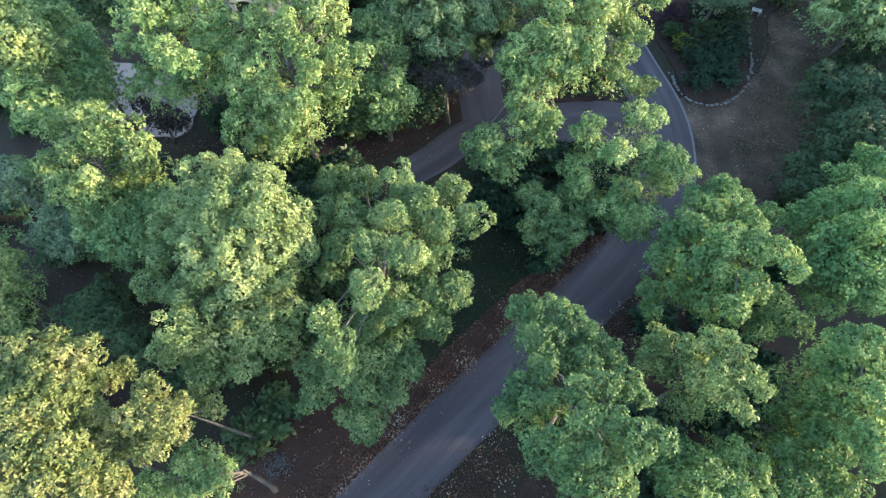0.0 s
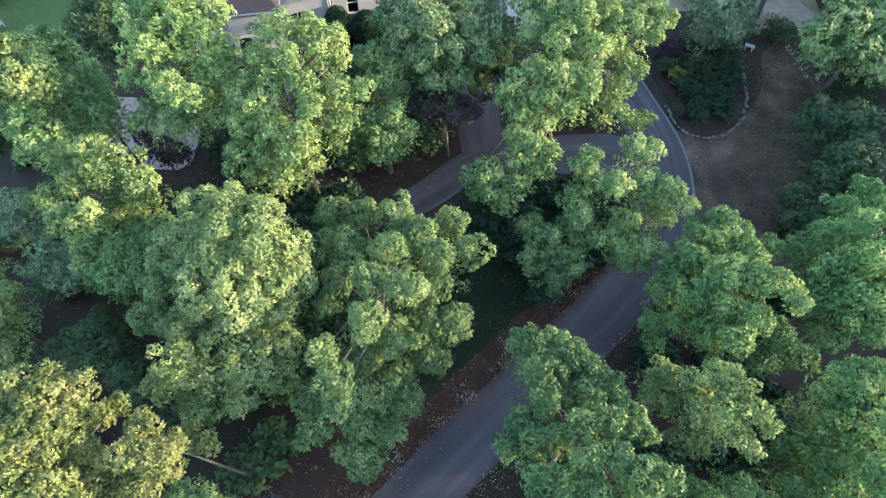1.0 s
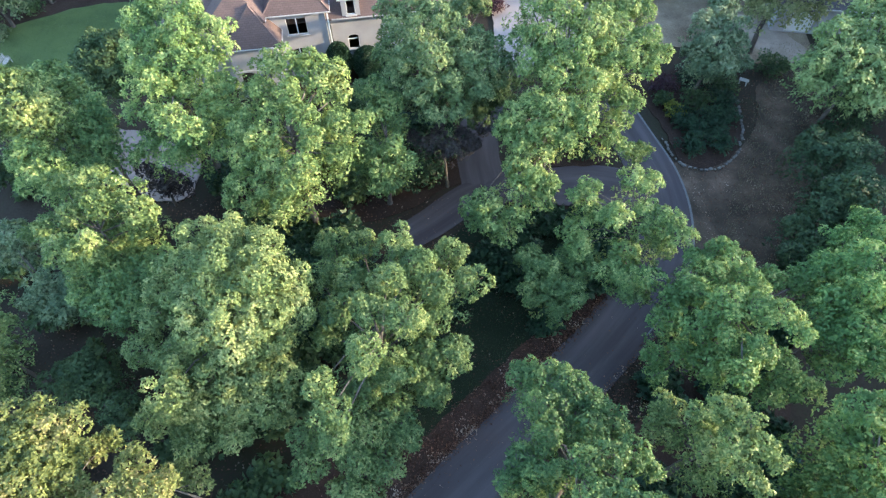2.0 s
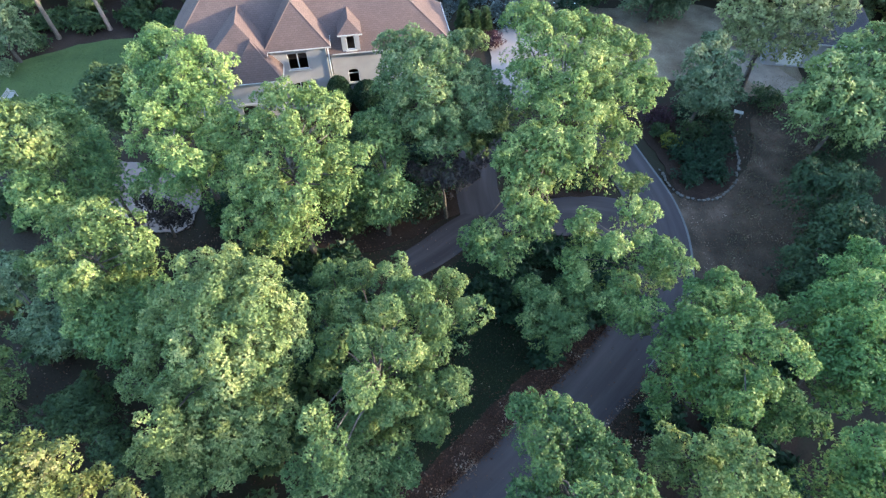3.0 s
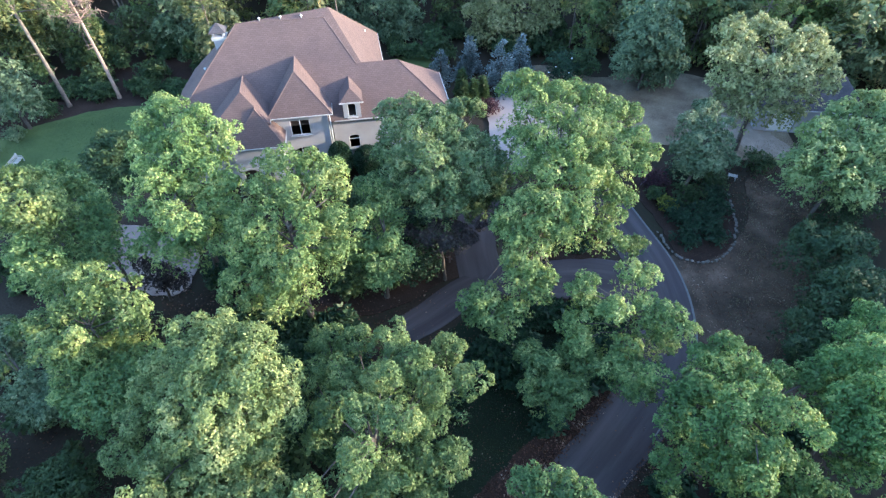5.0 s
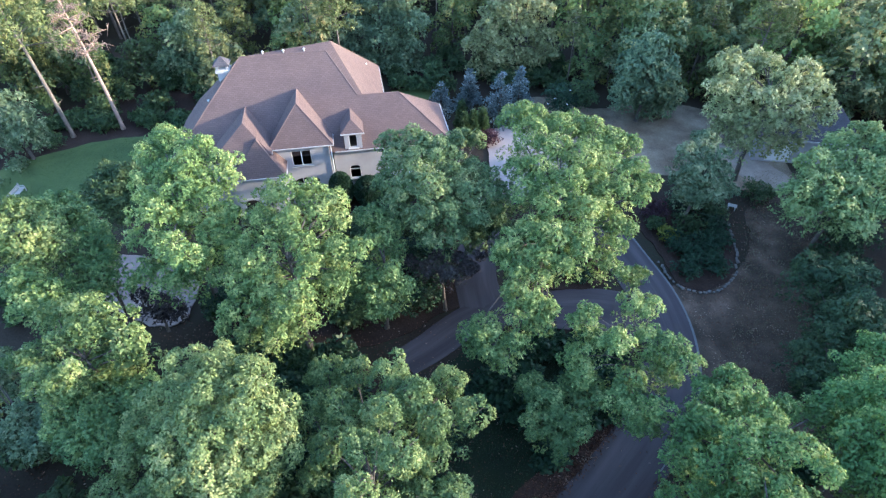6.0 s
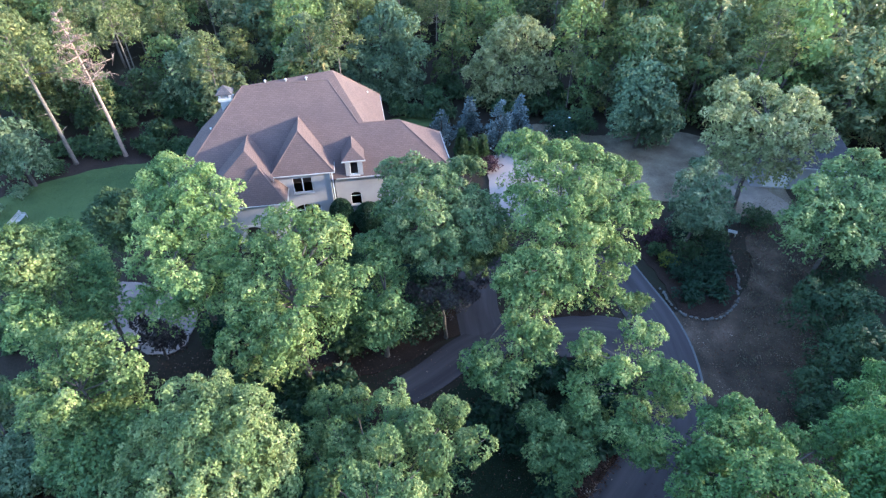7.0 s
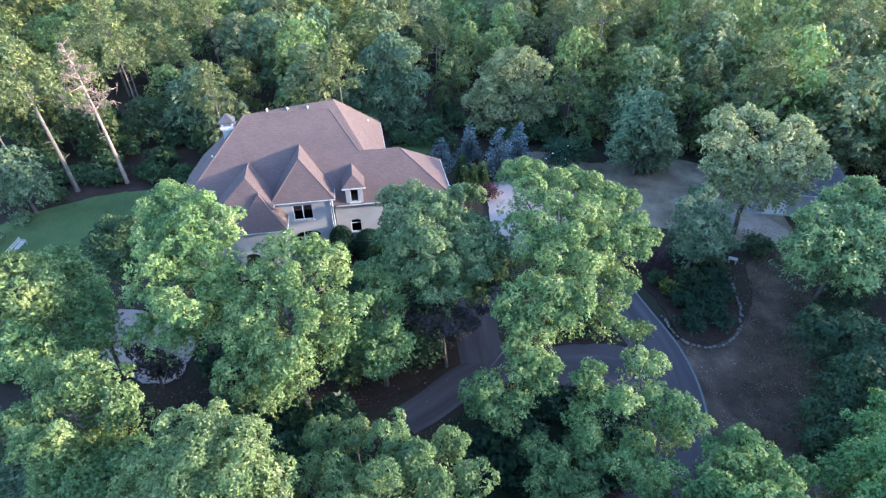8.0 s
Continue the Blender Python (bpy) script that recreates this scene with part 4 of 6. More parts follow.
make_tree("river_birch", "birch", (28.9, 44.6), "pale sunlit birch in front of the outbuilding",
          [(-3.4, 2.8, 10.7, 1.13), (-2.7, 1.3, 10.3, 1.11), (-0.6, 3.6, 10.7, 0.99), (0.4, 2.6, 10.6, 1.08), (0.8, 0.4, 10.2, 1.09), (3.7, 2.3, 10.2, 1.13), (3.4, -0.2, 9.6, 1.09), (-4.7, 0.1, 9.8, 1.09), (-2.4, -0.3, 9.0, 1.20), (-0.4, -0.8, 9.0, 1.29), (1.8, -1.1, 8.6, 1.29), (4.2, -1.3, 8.4, 1.04), (4.0, -2.3, 8.0, 0.68), (-4.3, -0.7, 8.0, 1.05), (-2.3, -1.3, 7.3, 1.20), (0.2, -1.4, 7.1, 1.20), (2.5, -1.6, 7.5, 1.04), (-3.8, -0.9, 6.4, 0.87), (-1.9, -1.7, 5.5, 1.07), (0.8, -1.9, 5.3, 0.87), (2.6, -1.9, 5.2, 0.76)])
make_tree("ornamental_tree", "grey", (21.4, 37.6), "round ornamental tree in the stone-edged bed",
          [(1.3, 3.6, 6.6, 1.17), (-0.3, 2.0, 6.2, 1.15), (1.4, 1.6, 6.2, 1.23), (0.1, 0.2, 5.6, 1.31), (1.9, 0.5, 5.4, 0.94), (-1.1, 0.2, 5.0, 1.13), (0.5, -1.3, 4.8, 1.19), (-1.0, -1.1, 4.4, 1.11), (2.2, -0.4, 4.4, 0.85)])
make_tree("ornamental_tree", "blue", (22.2, 56.0), "rounded blue-green tree on the dry lawn",
          [(-0.0, 0.7, 8.2, 1.45), (-1.5, 0.7, 7.1, 1.35), (1.4, 0.0, 7.0, 1.21), (-0.9, -0.5, 6.4, 1.70), (1.5, -1.1, 5.7, 1.58), (-2.1, -0.3, 5.0, 1.60), (1.0, -0.2, 3.9, 1.87), (2.9, -1.1, 3.7, 1.36), (-2.6, -1.1, 3.3, 1.37), (0.6, 1.2, 1.5, 1.69), (2.6, 0.4, 1.6, 1.55)])
make_tree("river_birch", "birch", (9.0, 66.0), "tall weeping birch behind the spruces",
          [(1.0, -0.6, 10.3, 1.46), (-0.9, -0.2, 9.7, 1.47), (3.1, 1.1, 8.4, 1.38), (-2.1, 1.0, 7.9, 1.66), (0.9, 0.8, 6.6, 1.95), (3.6, -0.3, 5.4, 1.53), (-3.4, -0.0, 6.2, 1.66), (-4.7, 0.4, 4.4, 1.56), (-1.3, -1.1, 4.4, 1.95), (1.8, 0.1, 3.2, 1.86), (4.1, -0.5, 3.8, 1.27), (-3.8, 0.9, 1.7, 1.75), (-1.6, -1.0, 1.4, 1.72), (1.3, 0.4, 0.3, 1.61)])
make_tree("oak", "blue", (-7.1, 69.0), "tall blue-green tree behind the house",
          [(0.9, 0.9, 10.2, 1.68), (3.1, -0.7, 9.6, 1.52), (-1.3, 0.9, 8.5, 1.85), (1.4, 0.9, 6.9, 2.02), (4.0, -1.2, 6.8, 1.55), (-3.0, 0.5, 5.6, 1.88), (0.0, -1.2, 4.8, 2.01), (2.7, 0.0, 3.0, 1.92), (-4.5, -0.2, 3.6, 1.61), (-2.1, -0.7, 1.9, 1.92), (1.2, -0.4, 0.9, 1.94), (3.7, 0.7, 0.2, 1.52)])
make_tree("oak", "grey", (-31.2, 65.0), "rounded tree at the rear corner of the house",
          [(2.2, -0.4, 7.9, 1.61), (0.3, -0.8, 6.7, 1.48), (3.4, 0.5, 6.1, 1.65), (1.6, -0.1, 4.9, 1.93), (4.0, 0.7, 4.1, 1.27), (-0.8, -0.6, 3.3, 1.81), (2.2, -0.4, 2.9, 1.82), (-3.6, 0.7, 2.2, 1.43), (-0.8, 0.0, 0.4, 1.73), (2.2, 0.0, 0.7, 1.44)])
make_tree("understorey_tree", "dark", (3.9, 34.1), "dim green sapling beside the loop of the drive",
          [(0.5, -0.5, 3.9, 1.15), (-0.8, -0.8, 3.6, 1.06), (-0.1, 0.5, 4.2, 1.08), (-1.0, -1.5, 3.0, 0.88), (1.1, 0.9, 4.2, 0.99)])
make_tree("understorey_tree", "grey", (-42.0, 48.6), "leafy green tree beside the lawn",
          [(0.9, -0.6, 6.6, 1.41), (2.2, -1.2, 5.8, 1.30), (-1.7, 1.0, 3.9, 1.60), (2.2, -1.0, 4.1, 1.22), (-1.2, 0.8, 2.4, 1.51), (2.1, -0.3, 2.8, 1.02), (-3.2, 1.1, 1.6, 1.41)])
make_tree("understorey_tree", "dark", (-38.5, 57.1), "small dark tree at the foot of the pines",
          [(0.2, -0.3, 1.6, 1.29), (0.3, 0.9, -0.0, 1.07), (-1.5, 0.0, -0.0, 1.19), (0.3, -0.7, -0.4, 1.18)])
make_tree("understorey_tree", "plum", (-19.9, 26.1), "small dark purple-leaved tree over the paved yard",
          [(-0.2, 0.3, 3.0, 0.74), (1.2, -0.4, 3.3, 0.72), (1.9, -0.6, 2.8, 0.57), (0.5, -0.7, 2.5, 0.58), (-1.2, 0.8, 3.0, 0.59), (-1.5, -0.4, 2.4, 0.46)])
make_tree("understorey_tree", "plum", (0.4, 28.0), "thin purple-leaved tree under the pale crown",
          [(-2.4, 0.2, 5.0, 0.51), (-1.3, -0.7, 5.2, 0.57), (0.2, -1.2, 5.2, 0.61), (1.6, -0.5, 5.0, 0.54), (2.5, 0.8, 5.0, 0.44), (-0.6, 0.2, 5.4, 0.51), (1.0, -0.0, 5.4, 0.46)])


# ---- the woods round the place ----
def crown_shape(rng, height, spread, low, count):
    """Lobes of an ordinary broadleaved crown."""
    lobes = []
    for k in range(count):
        t = (k + 0.5) / count
        z = low + (height - low) * t
        ring = spread * math.sin(math.pi * (0.18 + 0.74 * t)) * 0.72
        a = k * 2.4 + rng.uniform(-0.4, 0.4)
        lobes.append((ring * math.cos(a), ring * math.sin(a), z - 0.3, spread * rng.uniform(0.34, 0.48)))
    return lobes


def wood_tree(kind, tone, label, seed, height, spread, low, count, size=0.58, cover=0.9):
    rng = np.random.default_rng(seed)
    tree = thing(kind, Matrix(), label, "tree", "trees of the woods")
    lobes = crown_shape(rng, height, spread, low, count)
    part("trunk", trunk_mesh(lobes, height * 0.93, 0.05 + 0.013 * height, rng, True, 0.4, 6, twigs=0), BARK, tree, smooth=True)
    b, w, f = bough_leaves(lobes, rng, size, 7, cover, 0.06, 0.9, 0.24)
    link_mesh("crown", leaves_mesh("crown", b, w, size, size * 0.55, rng, 0.2, f), WOOD_LEAF[tone], tree)
    return tree


def pine_tree(label, seed, height, crown_low, spread, dead=False, kind="pine", lean=None, girth=1.0):
    """A tall pine: bare trunk, short dead stubs, and branches that carry rounded pads of needles at the top."""
    rng = np.random.default_rng(seed)
    tree = thing(kind, Matrix(), label, "tree", "trees of the woods")
    bm = bmesh.new()
    lean = rng.normal(0, 0.35, 2) if lean is None else lean
    pts = [(lean[0] * t * t, lean[1] * t * t, height * t - (0.15 if t == 0 else 0)) for t in (0, 0.03, 0.3, 0.6, 0.85, 1.0)]
    r0 = (0.05 + 0.0055 * height) * girth
    tube(bm, pts, [r0 * 1.5, r0 * 1.1, r0 * 0.9, r0 * 0.7, r0 * 0.42, 0.03], 8)
    pads = []
    whorls = 11 if dead else 7
    for k in range(whorls):
        t = k / (whorls - 1)
        z = crown_low + (height - crown_low) * t
        reach = spread * (1 - 0.72 * t) * rng.uniform(0.75, 1.15)
        turn = rng.uniform(0, math.tau)
        for j in range(4 if dead else 4 if k < 5 else 2):
            a = turn + j * math.tau / 4 + rng.uniform(-0.4, 0.4)
            root = np.array((lean[0] * (z / height) ** 2, lean[1] * (z / height) ** 2, z))
            tip = root + np.array((math.cos(a), math.sin(a), rng.uniform(0.1, 0.5) if not dead else rng.uniform(-0.25, 0.7))) * reach * (rng.uniform(0.6, 1.1) if not dead else rng.uniform(0.35, 1.2))
            mid = (root + tip) / 2 + np.array((0, 0, rng.uniform(-0.15, 0.2)))
            tube(bm, [root, mid, tip], [0.06, 0.045, 0.015], 4)
            if not dead:
                pads.append((*tip, spread * rng.uniform(0.2, 0.34)))
                continue
            for f in (0.45, 0.65, 0.85, 1.0):
                q = root * (1 - f) + tip * f
                for _ in range(4):
                    e = q + ball(rng, 1)[0] * reach * rng.uniform(0.15, 0.42)
                    tube(bm, [q, (q + e) / 2 + rng.normal(0, 0.05, 3), e], [0.026, 0.02, 0.01], 3)
    for k in range(7):
        z = rng.uniform(0.35, 0.95) * crown_low
        a = rng.uniform(0, math.tau)
        q = np.array((lean[0] * (z / height) ** 2, lean[1] * (z / height) ** 2, z))
        tube(bm, [q, q + np.array((math.cos(a), math.sin(a), 0.2)) * rng.uniform(0.5, 1.6)], [0.03, 0.012], 4)
    part("trunk", bm, BARK_DEAD if dead else BARK_PINE, tree, smooth=True)
    if not dead:
        b, w, f = bough_leaves(pads, rng, 0.42, 5, 0.95, 0.1, 0.6)
        link_mesh("crown", leaves_mesh("crown", b, w, 0.42, 0.17, rng, 0.2, f), LEAF["pine"], tree)
    return tree


def place(tree, x, y, turn=0.0, size=1.0):
    tree.matrix_basis = pose(x, y, 0, 0, 0, turn) @ Matrix.Scale(size, 4)
    return tree


# Two pines and a dead one at the lawn's end
place(pine_tree("tall pine with a bare pale trunk by the lawn", 5, 15.6, 10.0, 3.6, lean=(-1.0, 0.3), girth=1.55), -40.0, 52.9)
place(pine_tree("dead pine with bare pinkish branches", 8, 15.2, 8.6, 2.9, dead=True, kind="dead_pine", lean=(-1.0, 0.2), girth=1.45), -35.3, 54.6)
place(pine_tree("pine with a bare trunk behind the clearing", 9, 17.0, 11.0, 2.6), 21.5, 76.0)

WOODS = (("mid", "green", 11, 12.5, 4.6, 3.0, 11), ("blue", "blue-green", 12, 13.5, 4.8, 2.8, 12), ("dark", "dark green", 13, 10.5, 4.4, 2.2, 11),
         ("light", "light green", 14, 14.5, 4.0, 3.5, 11), ("grey", "grey-green", 15, 14.0, 4.4, 3.2, 11), ("yellow", "yellow-green", 16, 13.5, 3.8, 3.8, 10))
TEMPLATES = [wood_tree("broadleaf_tree", tone, f"{word} broadleaved tree at the edge of the woods", seed, h, r, low, n)
             for tone, word, seed, h, r, low, n in WOODS]
TEMPLATES += [pine_tree("pine with a bare trunk in the surrounding woods", 17, 15.5, 9.5, 3.0), pine_tree("slim pine in the surrounding woods", 18, 14.5, 9.0, 2.6)]
# trees deep in the woods carry leaves only at the top
TEMPLATES += [wood_tree("broadleaf_tree", tone, f"{word} broadleaved tree deep in the woods", seed + 20, h, r * 1.08, h * 0.42, 9, 0.55)
              for tone, word, seed, h, r, low, n in WOODS]


def in_woods(x, y):
    """Where woods stand: not in the garden, nor on the lawn, the clearing or among the trees of the drive."""
    if y > 150 or abs(x) > 125 or y < -30:
        return False
    if y < 46:
        return x > 41 + 0.12 * abs(y - 20) or (x < -46 and y > 20)
    if math.hypot(x + 36, y - 56) < 4.5 or math.hypot(x + 41, y - 54) < 4:
        return False
    if any(math.hypot(x - cx, y - cy) < 6 for cx, cy in ((9, 66), (-7, 69), (-30, 65))):
        return False
    if -44 < x < -22 and y < 55.0 + 0.1 * (x + 30):
        return False
    if -25 < x < 12 and y < 63:
        return False
    if 8 < x < 32 and y < 62:
        return False
    if 32 <= x < 52 and y < 55:
        return False
    if x >= 52 and y < 46:
        return False
    return True


def joined_wood(name, spots, label, tone):
    """The far trees, joined: their leaves in one mesh."""
    parts_co = []
    cache = {}
    for k, m in spots:
        if k not in cache:
            me = next(o for o in TEMPLATES[k].children if o.name.startswith("crown")).data
            co = np.empty(len(me.vertices) * 3, np.float32)
            me.vertices.foreach_get("co", co)
            cache[k] = co.reshape(-1, 4, 3)[::6].reshape(-1, 3)
        a = np.array(m)
        co = cache[k]
        c = co.reshape(-1, 4, 3)
        mid = c.mean(1, keepdims=True)
        c = (mid + (c - mid) * 2.25).reshape(-1, 3)
        parts_co.append(c @ a[:3, :3].T + a[:3, 3])
    v = np.concatenate(parts_co)
    n = len(v) // 4
    me = bpy.data.meshes.new(name)
    me.vertices.add(4 * n)
    me.vertices.foreach_set("co", v.astype(np.float32).ravel())
    me.loops.add(4 * n)
    me.loops.foreach_set("vertex_index", np.arange(4 * n, dtype=np.int32))
    me.polygons.add(n)
    me.polygons.foreach_set("loop_start", np.arange(0, 4 * n, 4, dtype=np.int32))
    me.update(calc_edges=True)
    return tagged(link_mesh(name, me, WOOD_LEAF[tone]), label, "woods", kind="stuff")


def plant_woods():
    rng = np.random.default_rng(77)
    used = set()
    spots, far = [], []
    for step, near, deep in ((5.6, 0, 90), (4.5, 90, 400)):
        for gx in np.arange(-124, 125, step):
            for gy in np.arange(-30, 152, step):
                x, y = gx + rng.uniform(-0.46, 0.46) * step, gy + rng.uniform(-0.46, 0.46) * step
                # the wedge in the camera's view, plus unseen eastern trees that block the sun
                if near <= math.hypot(x, y) < deep and in_woods(x, y) and (abs(x) < 0.82 * y + 13 or (x > 0 and x < 75 and y < 80)):
                    spots.append((math.hypot(x, y), x, y))
    spots.sort()
    for i, (d, x, y) in enumerate(spots):
        pine_share = 0.7 if x < -22 and y < 78 else 0.35 if x < -25 and y < 92 else 0.4 if -6 < x < 32 and y < 84 else 0.12
        if rng.uniform() < pine_share:
            k = 6 + int(rng.integers(0, 2))
        else:
            k = int(rng.choice(6, p=(0.24, 0.08, 0.03, 0.30, 0.18, 0.17) if x < 18 else (0.16, 0.03, 0.02, 0.36, 0.15, 0.28)))
        size = rng.uniform(0.6, 0.9) if x < 33 else rng.uniform(0.74, 1.02)
        # eastern heights set by where their shade and sun gaps fall
        if x > 36 and y < 72:
            size = rng.uniform(0.0, 0.32) + (0.72 if y > 55 else 0.56 if y > 44 else 0.66)
        if d > 90:
            size = rng.uniform(0.5, 0.82) + (0.2 if k in (6, 7) else 0.0)
        m = pose(x, y, 0, 0, 0, rng.uniform(0, 360)) @ Matrix.Scale(size, 4)
        if k < 6 and i > 170 and not (x > 30 and y < 80):
            k += 8
        if k not in used:
            used.add(k)
            TEMPLATES[k].matrix_basis = m
        elif i < 300:
            copy_thing(TEMPLATES[k], m).matrix_basis = m
        else:
            far.append((k, m))
    for tone, word, first in (("mid", "green", 0), ("light", "light green", 1), ("grey", "grey-green", 2), ("yellow", "yellow-green", 3)):
        joined_wood("far_woods", far[first::4], f"dense {word} woods stretching into the distance", tone)


# Lower trees, leafy down to the ground, where the woods meet the garden
EDGE = [wood_tree("broadleaf_tree", tone, f"{word} low-crowned tree at the garden's edge", 50 + i, h, 3.0, 0.9, 11, 0.42)
        for i, (tone, word, h) in enumerate((("mid", "green", 8.0), ("grey", "grey-green", 7.0), ("dark", "dark green", 6.0), ("pale", "pale green", 8.5)))]


def plant_edge():
    rng = np.random.default_rng(31)
    line = spline([(17, 65), (24, 64.5), (33, 61.5), (38, 56.5), (45, 57), (52, 53), (57, 47)], 3.1)
    line += [np.array(p) for p in ((-47, 61), (-43.5, 63), (-40, 60.5), (-37, 64), (-26, 64.5), (-24, 60.5), (-19, 65), (-33, 69), (-49, 66), (43, 62), (47, 60.5), (51, 58.5), (55, 57), (59, 54.5), (46, 66), (50.5, 64), (55, 62), (60, 60), (63, 56), (58, 66))]
    for i, p in enumerate(line):
        k = i if i < 4 else int(rng.choice(4, p=(0.25, 0.25, 0.45, 0.05) if p[0] < -18 else (0.1, 0.0, 0.9, 0.0) if p[0] < 30 else (0.36, 0.26, 0.2, 0.18)))
        m = pose(p[0] + rng.uniform(-1, 1), p[1] + rng.uniform(-0.8, 1.6), 0, 0, 0, rng.uniform(0, 360)) @ Matrix.Scale(rng.uniform(0.65, 1.05), 4)
        if i < 4:
            EDGE[k].matrix_basis = m
        else:
            copy_thing(EDGE[k], m).matrix_basis = m


plant_edge()


plant_woods()


def plant_shade_belt():
    """Unseen trees added round the lower end of the drive to shade its lane."""
    rng = np.random.default_rng(53)
    for gx in np.arange(-42, 46, 7.5):
        for gy in np.arange(-26, -4, 7.0):
            x, y = gx + rng.uniform(-2, 2), gy + rng.uniform(-1.5, 1.5)
            if abs(x - y + 5) > 7:
                m = pose(x, y, 0, 0, 0, rng.uniform(0, 360)) @ Matrix.Scale(rng.uniform(0.7, 0.95), 4)
                copy_thing(TEMPLATES[8 + int(rng.integers(0, 6))], m).matrix_basis = m


plant_shade_belt()

# ---- the house ----
HOUSE = thing("house", pose(-9.21, 41.07, 0, 0, 0, 9.5), "large cream stucco house with a steep brown hipped roof", "house")


def roof(name, faces, mat, parent, thick=0.12, label=""):
    """Roof slopes with a thickness; the shingle courses run level on every slope."""
    bm = bmesh.new()
    uv = bm.loops.layers.uv.new("UVMap")
    seen = {}
    for f in faces:
        for p in f:
            if p not in seen:
                seen[p] = bm.verts.new(p)
        vs = [seen[p] for p in f]
        face = bm.faces.new(vs)
        face.normal_update()
        n = face.normal
        if n.z < 0:
            face.normal_flip()
            n = -n
        level = Vector((-n.y, n.x, 0))
        level = level.normalized() if level.length > 1e-4 else Vector((1, 0, 0))
        rise = n.cross(level)
        for lp in face.loops:
            lp[uv].uv = (lp.vert.co.dot(level), lp.vert.co.dot(rise))
    r = bmesh.ops.extrude_face_region(bm, geom=bm.faces[:])
    for g in r["geom"]:
        if isinstance(g, bmesh.types.BMVert):
            g.co.z -= thick
    bmesh.ops.recalc_face_normals(bm, faces=bm.faces[:])
    return part(name, bm, mat, parent, label)


def hip(u0, u1, v0, v1, z0, tip, back, mat, name, parent, label="", front_only=True):
    """A hipped roof over a rectangle; the ridge runs from tip to back (front to rear)."""
    a, b, c, d = (u0, v0, z0), (u1, v0, z0), (u1, v1, z0), (u0, v1, z0)
    return roof(name, [(a, b, tip), (b, c, back, tip), (d, a, tip, back)], mat, parent, label=label)


def wall_panel(width, height, holes, thick=0.3):
    """An upright wall from (0, 0, 0) along x, front at y = 0, with real openings: (x, z, w, h, arch)."""
    bm = bmesh.new()

    def loop(points):
        vs = [bm.verts.new((x, 0, z)) for x, z in points]
        for i in range(len(vs)):
            bm.edges.new((vs[i], vs[(i + 1) % len(vs)]))

    loop([(0, 0), (width, 0), (width, height), (0, height)])
    for h in holes:
        loop(opening(*h))
    bmesh.ops.triangle_fill(bm, use_beauty=True, edges=bm.edges[:])
    for f in bm.faces:
        f.normal_update()
    r = bmesh.ops.extrude_face_region(bm, geom=bm.faces[:])
    for g in r["geom"]:
        if isinstance(g, bmesh.types.BMVert):
            g.co.y += thick
    bmesh.ops.recalc_face_normals(bm, faces=bm.faces[:])
    return bm


def opening(x, z, w, h, arch):
    if arch <= 0:
        return [(x, z), (x + w, z), (x + w, z + h), (x, z + h)]
    pts = [(x, z), (x + w, z), (x + w, z + h - arch)]
    for k in range(1, 8):
        a = math.pi * k / 8
        pts.append((x + w / 2 + w / 2 * math.cos(a), z + h - arch + arch * math.sin(a)))
    return pts + [(x, z + h - arch)]


def move(bm, m):
    bmesh.ops.transform(bm, matrix=m, verts=bm.verts[:])
    return bm


def window(parent, m, x, z, w, h, arch=0.0, bars=1, transom=False, sill=True, name="window"):
    """A window in its opening: frame, bars and pane set back in the wall, a sill below."""
    outer, inner = opening(x, z, w, h, arch), opening(x + 0.045, z + 0.045, w - 0.09, h - 0.09, max(arch - 0.02, 0) if arch else 0)
    bm = bmesh.new()
    a = [bm.verts.new((p[0], 0.10, p[1])) for p in outer]
    b = [bm.verts.new((p[0], 0.10, p[1])) for p in inner]
    for i in range(len(a)):
        j = (i + 1) % len(a)
        bm.faces.new((a[i], a[j], b[j], b[i]))
    r = bmesh.ops.extrude_face_region(bm, geom=bm.faces[:])
    for g in r["geom"]:
        if isinstance(g, bmesh.types.BMVert):
            g.co.y += 0.07
    for k in range(bars):
        cx = x + w * (k + 1) / (bars + 1)
        box(bm, cx - 0.04, cx + 0.04, 0.102, 0.168, z + 0.05, z + h - 0.06)
    if transom:
        box(bm, x + 0.05, x + w - 0.05, 0.104, 0.166, z + h * 0.66, z + h * 0.66 + 0.06)
    bmesh.ops.recalc_face_normals(bm, faces=bm.faces[:])
    frame_ob = part(name, move(bm, m), WHITE_PAINT, parent, "white-framed window with dark glass")
    bm = bmesh.new()
    vs = [bm.verts.new((p[0], 0.135, p[1])) for p in inner]
    bm.faces.new(vs)
    pane = part("pane", move(bm, m), GLASS, frame_ob, "dark window glass")
    if sill:
        part("sill", move(new_box(x - 0.12, x + w + 0.12, -0.10, 0.06, z - 0.12, z - 0.003, 0.015), m), TRIM, frame_ob)
    return frame_ob


def at_front(u, v, turn=0.0):
    return pose(u, v, 0, 0, 0, turn)


